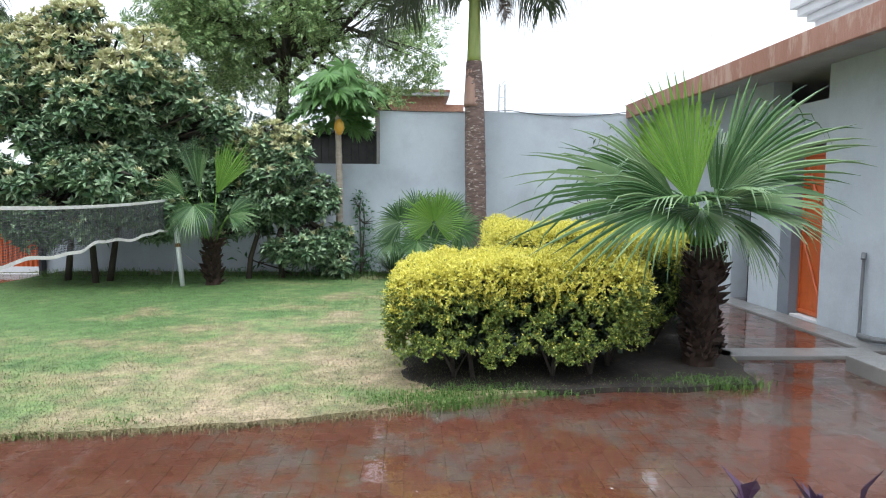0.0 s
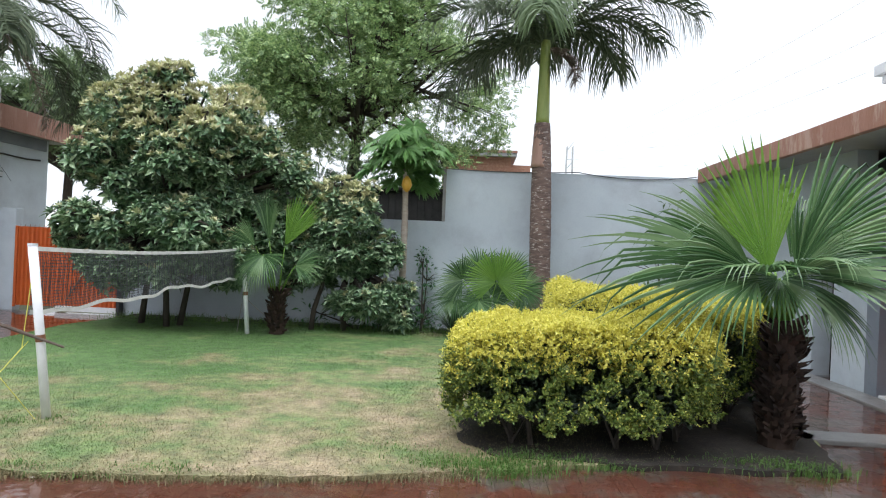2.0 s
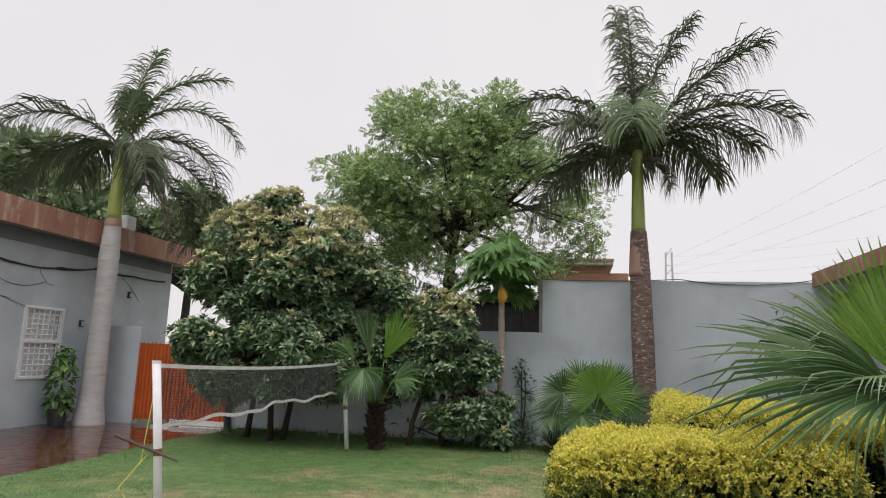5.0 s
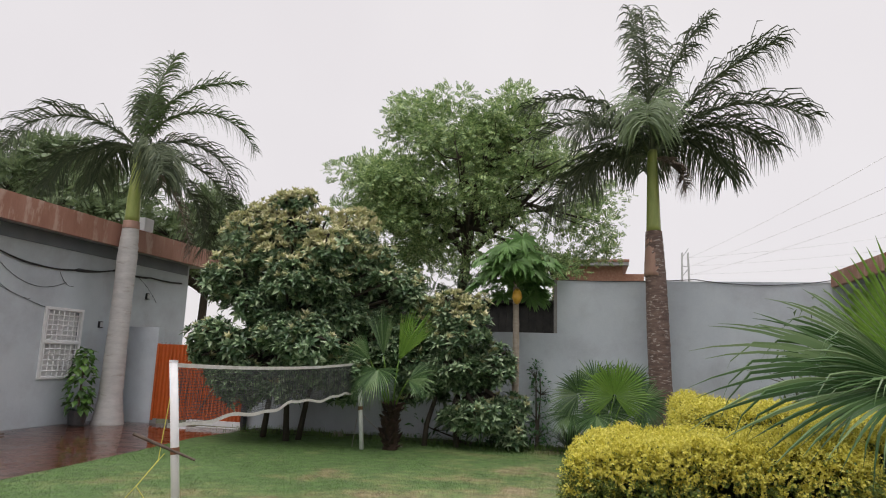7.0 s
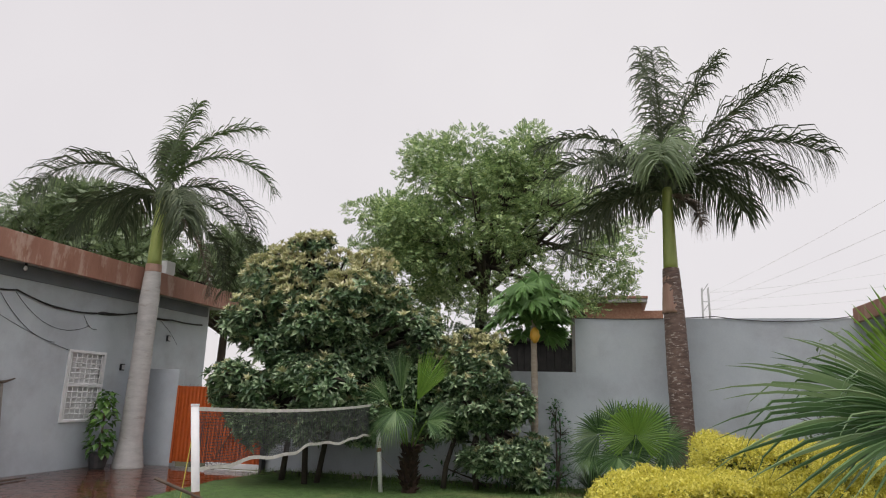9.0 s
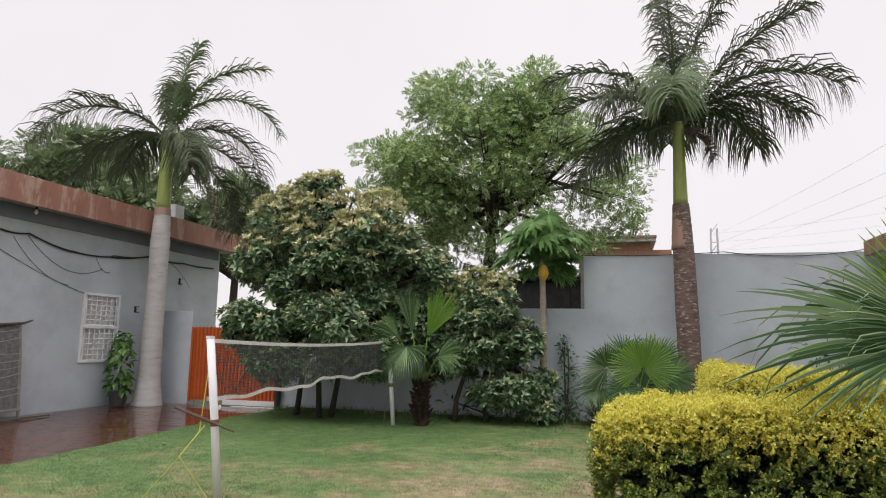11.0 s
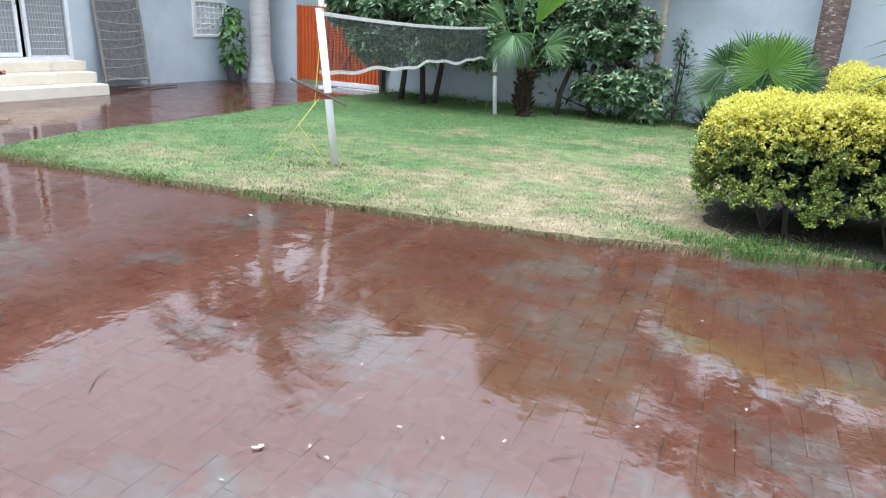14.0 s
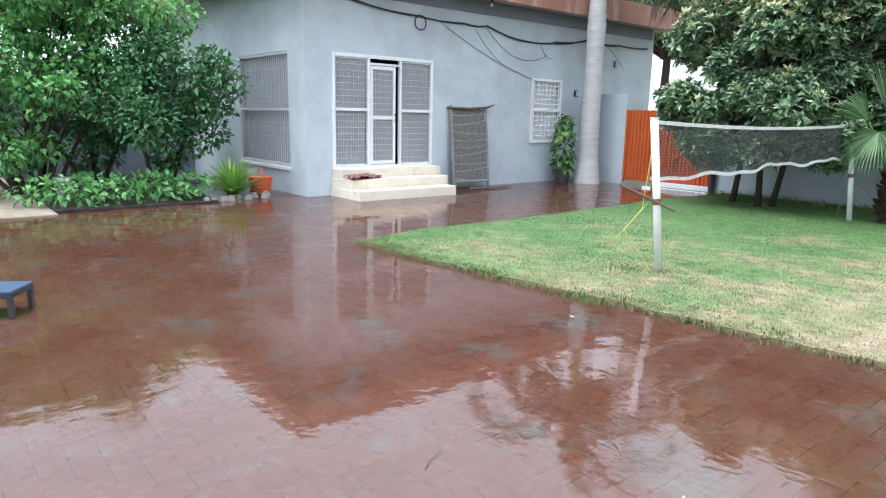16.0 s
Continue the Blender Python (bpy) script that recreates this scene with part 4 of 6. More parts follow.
# ---- far off: brick house, pylon and wires ----
far_house = thing("brick_house", (0, 0, 0), "unplastered red brick house with a flat overhanging roof behind the wall", "house")
part("wall", boxes([(-1.6, 0.55, 20.0, 24.0, 0, 4.55), (0.55, 1.2, 20.3, 24.0, 0, 4.35)]), BRICK_FAR, far_house)
part("roof", boxes([(-1.75, 0.72, 19.8, 24.2, 4.55, 4.66)], 0.01), SOFFIT, far_house)
part("coping", boxes([(-1.78, 0.74, 19.78, 24.2, 4.66, 4.74)], 0.01), FASCIA, far_house)
course = []
for i in range(46):
    for j in range(8):
        x0 = -1.58 + i * 0.081 + 0.04 * (j % 2)
        if x0 < 0.46:
            course.append((x0, x0 + 0.072, 19.985, 20.01, 3.9 + j * 0.08, 3.97 + j * 0.08))
part("brick_course", boxes(course), BRICK_FAR, far_house, kind="stuff")
# made-up shed, stands in for the dark area above the low wall
shed = thing("shed", (0, 0, 0), "made-up plank screen filling in the darkness behind the low boundary wall", "shed")
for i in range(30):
    part("plank", box(-5.4 + i * 0.15, -5.256 + i * 0.15, 12.5, 12.525, 0.0, 2.66 + 0.03 * math.sin(i * 2.3), 0.004), BACKDROP_WOOD, shed)
part("back_wall", box(-5.4, -0.95, 12.56, 12.6, 0.0, 2.68), BACKDROP_WOOD, shed)
part("roof", box(-5.5, -0.8, 12.4, 14.2, 2.70, 2.75, 0.01), BACKDROP_WOOD, shed, "dark sheet roof of the made-up screen")
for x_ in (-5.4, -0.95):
    part("shed_side", box(x_, x_ + 0.05, 12.53, 14.0, 0, 2.69), BACKDROP_WOOD, shed)
pylon = thing("power_pylon", (5.1, 40.0, 0.0), "thin grey lattice electricity pylon far behind the wall", "pylon")
for sx, sy in ((-1, -1), (1, -1), (1, 1), (-1, 1)):
    part("leg", tube([(sx * 0.3, sy * 0.3, -0.05), (sx * 0.17, sy * 0.17, 8.3)], 0.035, 5), GREY_METAL, pylon)
for j in range(14):
    z_ = 0.5 + j * 0.58
    w_ = 0.3 - 0.13 * z_ / 8.3
    part("cross_bar", tube([(-w_, -w_, z_), (w_, -w_, z_ + (0.5 if j % 2 else 0))], 0.025, 4), GREY_METAL, pylon)
for z_, zb, yb in ((8.0, 9.4, 22), (7.5, 8.6, 22), (7.0, 7.9, 22), (7.9, 13.5, 12), (7.4, 11.5, 12), (6.9, 10.0, 12)):
    wire = solid("power_line", tube(arc((5.1, 40, z_), (26 if yb == 22 else 17, yb, zb), 0.7, 24), 0.008, 4), LINE_FAR, "thin grey overhead power line", "power line", group="power lines")

# ---- plants: leaf shapes ----
LEAF6 = np.array([(0, 0, 0), (-0.5, 0.45, 0.10), (0, 0.5, 0.0), (0.5, 0.45, 0.10), (0, 1.0, -0.12)]) * [0.34, 1, 1]
LEAF6_F = np.array([[0, 2, 1, 1], [0, 3, 2, 2], [1, 2, 4, 4], [2, 3, 4, 4]])[:, :3]
SMALL = np.array([(0, 0, 0), (-0.32, 0.5, 0.12), (0, 1.0, 0), (0.32, 0.5, 0.12)])
SMALL_F = np.array([[0, 3, 2, 1]])
ROUND = (LEAF6 * [1.65, 1, 1], LEAF6_F)


def spray_template(n=5, length=1.0):
    """A small feathered twig: leaflets in pairs."""
    vs, fs = [], []
    for k in range(n):
        for side_ in (-1, 1):
            a = np.array([0, length * (0.15 + 0.75 * k / n), 0.0])
            d = unit(np.array([side_ * 0.9, 0.55, -0.12]))
            w = np.array([-d[1], d[0], 0]) * 0.075
            l_ = 0.42 * (1 - 0.4 * abs(k / n - 0.4))
            base = len(vs)
            vs += [a, a + d * l_ * 0.5 + w, a + d * l_, a + d * l_ * 0.5 - w]
            fs.append([base, base + 1, base + 2, base + 3])
    return np.array(vs), np.array(fs)


SPRAY, SPRAY_F = spray_template()


def ball_points(n, r=None):
    d = unit(r.normal(size=(n, 3)))
    return d


def bumpy_crown(n, centre, radii, r, shell=0.35):
    """Places and outward ways through an uneven ball, thickest near its skin."""
    d = ball_points(n, r)
    rad = 1 - shell * r.uniform(0, 1, n) ** 1.6
    return np.asarray(centre) + d * rad[:, None] * np.asarray(radii), d


def clump_tree(name, loc, label, limbs, clumps, leaves, leaf_size, leaf_mat, bark, trunk_r, seed, template=(SPRAY, SPRAY_F), droop=0.25, category="tree", group="", limb_share=0.42):
    """A tree: a tapered trunk, limbs to each clump, and domed clumps of many small leaves."""
    r = np.random.RandomState(seed)
    ob = thing(name, loc, label, category, group)
    trunk = np.array(limbs, float)
    part("trunk", tube(trunk, np.linspace(trunk_r, trunk_r * 0.55, len(trunk)), 10, 0.08), bark, ob, smooth=True)
    pieces, pos_all, way_all = [], [], []
    for idx, (c, rad) in enumerate(clumps):
        c = np.array(c, float)
        bare = len(clumps) > 40 and idx % 3
        start = trunk[min(len(trunk) - 1, r.randint(len(trunk) // 2, len(trunk)))]
        mid = (start + c) / 2 + r.normal(0, 0.12, 3) * np.linalg.norm(c - start) * 0.5 + [0, 0, 0.1]
        s = np.linspace(0, 1, 7)[:, None]
        path = (1 - s) ** 2 * start + 2 * s * (1 - s) * mid + s * s * c
        path[1:-1] += r.normal(0, 0.03, (5, 3)) * np.mean(rad)
        if not bare:
            pieces.append(tube(path, np.linspace(trunk_r * limb_share, trunk_r * 0.07, 7), 6, 0.08))
        for _ in range(0 if bare else 5):
            e = c + unit(r.normal(size=3)) * np.array(rad) * r.uniform(0.5, 0.85)
            q = path[r.randint(3, 6)]
            pieces.append(tube([q, (q + e) / 2 + r.normal(0, 0.05, 3), e], [trunk_r * 0.14, trunk_r * 0.09, trunk_r * 0.03], 4))
        # each clump is a heap of smaller domes, open beneath
        for _ in range(5):
            o = unit(r.normal(size=3) + [0, 0, 0.35])
            sub = c + o * np.array(rad) * 0.62
            n = int(leaves * np.prod(rad) ** (2 / 3) / 5)
            d = unit(r.normal(size=(n, 3)) + [0, 0, 0.45])
            shell = 1 - 0.35 * r.uniform(0, 1, n) ** 1.6
            pos_all.append(sub + d * shell[:, None] * np.array(rad) * r.uniform(0.42, 0.6) + r.normal(0, 0.04, (n, 3)))
            way_all.append(d)
    part("limb", gather(*pieces), bark, ob, smooth=True)
    p, d = np.concatenate(pos_all), np.concatenate(way_all)
    way = unit(d * 0.8 + r.normal(0, 0.5, d.shape) + [0, 0, -droop])
    up = unit(d * 0.6 + r.normal(0, 0.35, d.shape) + [0, 0, 0.9])
    part("crown", scatter(*template, p, frames_of(way, up), leaf_size * r.uniform(0.6, 1.3, len(p))), leaf_mat, ob)
    return ob


def random_clumps(n, centre, radii, size, seed, low=-0.5):
    r = np.random.RandomState(seed)
    out = []
    while len(out) < n:
        d = unit(r.normal(size=3))
        if d[2] < low:
            continue
        q = np.asarray(centre) + d * np.asarray(radii) * r.uniform(0.55, 1.0)
        k = size * r.uniform(0.75, 1.25)
        out.append((q, (k, k, k * 0.55)))
    return out


# the large feathery tree behind the wall
clump_tree("shade_tree", (-3.65, 16.0, 0.0), "tall feathery green shade tree behind the boundary wall",
           [(0, 0, 0), (0.05, 0, 1.6), (-0.1, 0.1, 3.2), (0.0, 0, 4.2), (0.1, 0, 5.0), (0.15, 0, 6.0)],
           random_clumps(92, (-0.05, 0, 5.7), (3.5, 2.6, 2.75), 0.82, 3, -0.75)
           + [((-3.3, 0, 6.6), (0.8, 0.8, 0.6)), ((3.2, -0.3, 4.9), (0.9, 0.9, 0.6)), ((3.4, 0, 4.1), (0.7, 0.7, 0.5)), ((-3.5, 0, 5.2), (0.8, 0.8, 0.6)), ((-2.4, -0.5, 4.2), (0.8, 0.7, 0.5)), ((-1.3, -0.9, 3.7), (0.7, 0.6, 0.45)),
              ((1.7, -0.8, 3.9), (0.8, 0.7, 0.5)), ((2.6, -0.6, 3.6), (0.7, 0.6, 0.45)), ((0.9, -0.4, 8.3), (0.9, 0.8, 0.6)), ((-1.5, -0.4, 8.1), (0.9, 0.8, 0.6))],
           600, 0.18, LEAF_TREE, BARK_TREE, 0.19, 11, limb_share=0.4)
# darker growth that fills the view over the low wall
clump_tree("wall_shrub", (-2.6, 14.9, 0.0), "dark green shrubs growing behind the low boundary wall",
           [(0, 0, 0), (0, 0, 0.8), (0.1, 0, 1.5)], [((x, 0.4 * math.sin(x * 5), z), (0.75, 0.6, 0.6)) for x in (-4.0, -3.0, -2.0, -1.0, 0.0, 0.6) for z in (1.6, 2.5, 3.2)], 260, 0.24, LEAF_LOQUAT, BARK_TREE, 0.08, 12, category="shrub")
# trees behind the house
far_tree = clump_tree("background_tree", (-19.5, 18.5, 0.0), "grey-green tree standing behind the house", [(0, 0, 0), (0.1, 0, 2.5), (0, 0, 4.5), (0, 0.1, 6.0)],
                      random_clumps(40, (0, 0, 6.2), (3.3, 2.6, 2.4), 1.15, 5), 130, 0.42, LEAF_FAR, BARK_TREE, 0.22, 13, group="trees behind the house")
copy_thing(far_tree, pose(-24.5, 16.5, 0.0, 0, 0, 70))
copy_thing(far_tree, pose(-16.5, 24.0, -0.6, 0, 0, 150))
copy_thing(far_tree, pose(-14.0, 27.5, -1.6, 0, 0, 230))
copy_thing(far_tree, pose(-23.0, 0.5, -1.5, 0, 0, 20))
copy_thing(far_tree, pose(-22.0, -4.5, -2.0, 0, 0, 300))
far_low = clump_tree("background_shrub", (-9.4, 16.6, 0.0), "dense green shrub beyond the gate", [(0, 0, 0), (0, 0, 1.0), (0, 0, 1.6)], random_clumps(10, (0, 0, 1.6), (0.8, 0.8, 0.9), 0.6, 8), 80, 0.26, LEAF_FAR, BARK_TREE, 0.08, 14, category="shrub")
copy_thing(far_low, pose(-7.0, 17.5, 0.0, 0, 0, 100))


def rosette_tree(name, loc, label, blobs, stems, per, size, seed, young_from):
    """A leathery-leaved tree of leaf rosettes: dark old leaves, pale young shoots at the top."""
    r = np.random.RandomState(seed)
    ob = thing(name, loc, label, "tree")
    wood = []
    for k, (x, y, h, bend) in enumerate(stems):
        pts = np.array([(x, y, -0.05), (x + bend * 0.3, y, h * 0.4), (x + bend, y + 0.1, h * 0.8), (x + bend * 1.4, y, h)])
        part("trunk", tube(pts, np.linspace(0.055, 0.03, 4), 8, 0.1), BARK_TREE, ob, smooth=True)
    old, young = [], []
    for c, rad in [(np.array(c) + unit(r.normal(size=3) + [0, -0.3, 0.2]) * np.array(rad) * 0.66, np.array(rad) * r.uniform(0.36, 0.5)) for c, rad in blobs for _ in range(6)]:
        n = int(per * np.prod(rad) ** (2 / 3))
        p, d = bumpy_crown(n, c, rad, r, 0.4)
        base = np.array([stems[0][0] + stems[0][3], stems[0][1], stems[0][2] * 0.8])
        for q in p[:: max(1, n // 3)]:
            wood.append(tube([base * 0.5 + np.array(c) * 0.5, (np.array(c) + q) / 2 + r.normal(0, 0.05, 3), q], [0.03, 0.02, 0.008], 4))
        for q, o in zip(p, d):
            axis = unit(o * 0.7 + np.array([0, 0, 0.85]) + r.normal(0, 0.25, 3))
            is_young = (r.uniform() < 0.95 * np.clip((q[2] - young_from) / 0.6, 0, 1) and o[2] > -0.5) or (o[2] > 0.0 and r.uniform() < 0.2)
            m = r.randint(8, 12)
            t = np.arange(m) * 2.4 + r.uniform(0, 6)
            a = unit(np.cross(axis, [0.3, 1, 0.2]))
            b = np.cross(axis, a)
            open_ = np.linspace(0.15, 0.85, m) if is_young else np.linspace(0.25, 1.45, m)
            way = np.cos(open_)[:, None] * axis + np.sin(open_)[:, None] * (np.cos(t)[:, None] * a + np.sin(t)[:, None] * b)
            way[:, 2] -= 0.06 * open_
            (young if is_young else old).append((np.repeat(q[None], m, 0), way, np.repeat(axis[None], m, 0), size * np.linspace(0.65, 1.1, m) * r.uniform(0.8, 1.15) * (0.8 if is_young else 1)))
    part("limb", gather(*wood), BARK_TREE, ob, smooth=True)
    for nm, group_, mat in (("old_leaves", old, LEAF_LOQUAT), ("young_leaves", young, LEAF_YOUNG)):
        p, w, u, s_ = (np.concatenate(x) for x in zip(*group_))
        part(nm, scatter(LEAF6 * [1.2, 1, 1], LEAF6_F, p, frames_of(w, u), s_), mat, ob)
    return ob


rosette_tree("loquat_tree", (-5.3, 9.75, 0.0), "broad loquat tree with leathery dark leaves and pale young shoots",
             [((-0.5, 0, 3.55), (0.95, 0.8, 0.62)), ((0.6, 0, 3.35), (0.95, 0.8, 0.65)), ((-1.1, 0, 2.75), (0.85, 0.8, 0.62)), ((-0.2, -0.2, 2.5), (1.15, 0.9, 0.7)), ((1.05, -0.1, 2.5), (0.85, 0.8, 0.7)),
              ((-1.1, -0.2, 1.75), (0.8, 0.7, 0.6)), ((0.1, -0.3, 1.6), (1.1, 0.8, 0.55)), ((-0.9, -0.2, 1.25), (0.55, 0.5, 0.3)), ((0.75, -0.2, 1.3), (0.6, 0.5, 0.35)), ((-1.0, -0.35, 1.0), (0.6, 0.5, 0.3)), ((0.3, -0.35, 1.12), (0.7, 0.5, 0.3)), ((-1.55, -0.1, 1.45), (0.4, 0.4, 0.35)), ((-0.1, -0.1, 4.0), (0.6, 0.5, 0.35)), ((1.3, 0, 3.0), (0.5, 0.5, 0.35)), ((-0.7, 0.95, 2.5), (0.95, 0.65, 0.9)), ((0.7, 0.95, 2.4), (1.1, 0.65, 0.9)), ((-1.2, 0.9, 1.5), (0.7, 0.5, 0.5)), ((0.6, 1.0, 1.5), (0.9, 0.5, 0.5)), ((-0.4, -0.3, 0.85), (0.9, 0.5, 0.3)), ((0.9, -0.1, 0.95), (0.6, 0.5, 0.3)), ((1.3, 0.7, 1.8), (0.8, 0.5, 0.7)), ((1.4, 0.75, 2.7), (0.6, 0.5, 0.5))],
             [(-0.25, 0.2, 2.4, -0.15), (-0.85, 0.5, 1.9, 0.3), (-0.15, 0.45, 2.1, 0.5)], 720, 0.165, 21, 2.75)
rosette_tree("loquat_shrub", (-2.78, 10.45, 0.0), "bushy loquat sapling with low hanging branches by the wall",
             [((0.1, 0, 2.0), (0.75, 0.55, 0.6)), ((0.0, 0, 1.3), (0.95, 0.55, 0.6)), ((0.5, 0, 0.8), (0.8, 0.5, 0.5)), ((0.85, 0.1, 0.45), (0.5, 0.4, 0.36)), ((-0.6, 0, 0.9), (0.5, 0.4, 0.45)), ((0.05, 0, 2.4), (0.55, 0.45, 0.4)), ((-0.6, 0.1, 1.7), (0.65, 0.5, 0.6)), ((0.1, 0.1, 0.55), (0.6, 0.4, 0.35)), ((-0.3, 0.2, 1.15), (0.95, 0.5, 0.7)), ((0.5, 0.2, 1.5), (0.6, 0.4, 0.5)), ((-0.7, 0.25, 2.1), (0.6, 0.4, 0.6))],
             [(0.1, 0.1, 1.6, 0.0), (-0.45, 0.0, 1.0, 0.15)], 820, 0.15, 22, 1.9)


# ---- hedges ----
def hedge(name, loc, sx, sy, z0, z1, label, seed, per=3600, stems=(), gold_from=0.61, slope=0.0):
    """A clipped hedge block: leafy shoots over a flat-topped, uneven box; golden new growth on top."""
    r = np.random.RandomState(seed)
    ob = thing(name, loc, label, "hedge")
    for k, (x, y) in enumerate(stems):
        pts = [(x, y, -0.02), (x + r.uniform(-0.05, 0.05), y + r.uniform(-0.05, 0.05), z0 + 0.05), (x + r.uniform(-0.15, 0.15), y, (z0 + z1) / 2)]
        part("stem", tube(pts, [0.024, 0.018, 0.01], 6, 0.1), BARK_TREE, ob)
        for _ in range(3):
            part("stem", tube([(x, y, 0.0), (x + r.uniform(-0.12, 0.12), y + r.uniform(-0.1, 0.1), z0 + 0.1), (x + r.uniform(-0.25, 0.25), y + r.uniform(-0.2, 0.2), z1 * 0.7)], [0.014, 0.01, 0.005], 5), BARK_TREE, ob)
    hx, hy, hz, cz = sx / 2, sy / 2, (z1 - z0) / 2, (z1 + z0) / 2
    area = 2 * (sx * sy + sx * hz * 2 + sy * hz * 2)
    n = int(area * per / 12)
    face = r.uniform(0, 1, n)
    d = r.uniform(-1, 1, (n, 3))
    share = np.array([sx * sy * 1.3, sx * hz * 2, sx * hz * 2, sy * hz * 2, sy * hz * 2])
    pick = np.searchsorted(np.cumsum(share / share.sum()), face)
    for k, (axis_, value) in enumerate(((2, 1), (1, -1), (1, 1), (0, -1), (0, 1))):
        d[pick == k, axis_] = value
    d = d / ((np.abs(d) ** 9).sum(1, keepdims=True) ** (1 / 9)) * [hx, hy, hz]
    outward = unit(np.sign(d) * np.abs(d / [hx, hy, hz]) ** 7 / [hx, hy, hz])
    bump = np.array([noise.noise(Vector(q * 2.6 + seed)) * 0.07 + noise.noise(Vector(q * 8.0)) * 0.05 for q in d])
    depth = r.uniform(0, 1, n) ** 1.7 * 0.11
    low = np.array([noise.noise((q[0] * 2.3 + seed, q[1] * 2.3, 0)) for q in d])
    p = d + outward * (bump - depth)[:, None] + [0, 0, cz]
    gap = np.array([noise.noise(Vector(q * 7.5 + 40 + seed)) + 0.7 * noise.noise(Vector(q * 17.0)) for q in d])
    rise = (p[:, 2] - z0) / (z1 - z0)
    keep = (p[:, 2] > z0 + 0.3 * low + 0.02) & (gap > -0.02 - 0.68 * np.clip((rise - 0.55) * 3, 0, 1))
    p, o, depth, rise = p[keep], outward[keep], depth[keep], rise[keep]
    p[:, 2] += slope * p[:, 0] * np.clip(rise, 0, 1)
    shoot = unit(o * 0.6 + r.normal(0, 0.3, o.shape) + [0, 0, 0.55])
    gold_shoot = np.clip((rise - gold_from + 0.10 * r.normal(size=len(p))) / 0.2, 0.0, 0.97) * np.clip(1.25 - depth * 6, 0.2, 1)
    # leaves up each shoot, small towards the tip
    m = 12
    t = np.tile(np.linspace(0, 1, m), len(p))
    idx = np.repeat(np.arange(len(p)), m)
    n = len(idx)
    length = np.repeat(r.uniform(0.045, 0.085, len(p)), m)
    pos = p[idx] + shoot[idx] * (t * length)[:, None] + r.normal(0, 0.006, (n, 3))
    way = unit(unit(r.normal(size=(n, 3))) + shoot[idx] * (0.3 + 0.7 * t)[:, None])
    up = unit(shoot[idx] + o[idx] * 0.5 + r.normal(0, 0.35, (n, 3)) + [0, 0, 0.4])
    size = 0.030 * r.uniform(0.7, 1.25, n) * (1.1 - 0.45 * t)
    gold = r.uniform(0, 1, n) < gold_shoot[idx] + 0.16 * (t > 0.75)
    for nm, sel, mat in (("golden_leaves", gold, LEAF_GOLD), ("green_leaves", ~gold, LEAF_HEDGE)):
        part(nm, scatter(SMALL, SMALL_F, pos[sel], frames_of(way[sel], up[sel]), size[sel]), mat, ob)
    # inner twigs and old leaves close the middle; dark green paints in their shade
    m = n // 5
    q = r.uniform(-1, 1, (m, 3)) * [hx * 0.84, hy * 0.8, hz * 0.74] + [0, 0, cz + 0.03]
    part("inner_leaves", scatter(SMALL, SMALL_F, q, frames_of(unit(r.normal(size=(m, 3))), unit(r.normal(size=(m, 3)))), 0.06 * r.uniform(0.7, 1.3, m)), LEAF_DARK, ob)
    return ob


hedge("clipped_hedge", (0.42, 4.68, 0.04), 1.96, 1.28, 0.13, 0.91, "clipped golden duranta hedge, yellow on top and green below", 31, 19000, [(-0.5, -0.3), (-0.35, -0.32), (0.3, -0.3), (0.62, -0.25), (-0.2, 0.3), (0.5, 0.35), (0.85, 0.0)], slope=0.06)
hedge("clipped_hedge", (1.6, 6.75, 0.04), 2.3, 1.6, 0.12, 1.06, "golden duranta hedge behind the first one, yellow topped", 32, 9000, [(-0.6, -0.3), (0.2, -0.3), (0.7, 0.2)], 0.55, slope=-0.05)
hedge("clipped_hedge", (1.75, 5.35, 0.04), 1.0, 0.9, 0.2, 0.98, "shaded golden duranta hedge beside the fan palm", 33, 9000, [(0.0, -0.2), (0.2, 0.1)], 0.72)


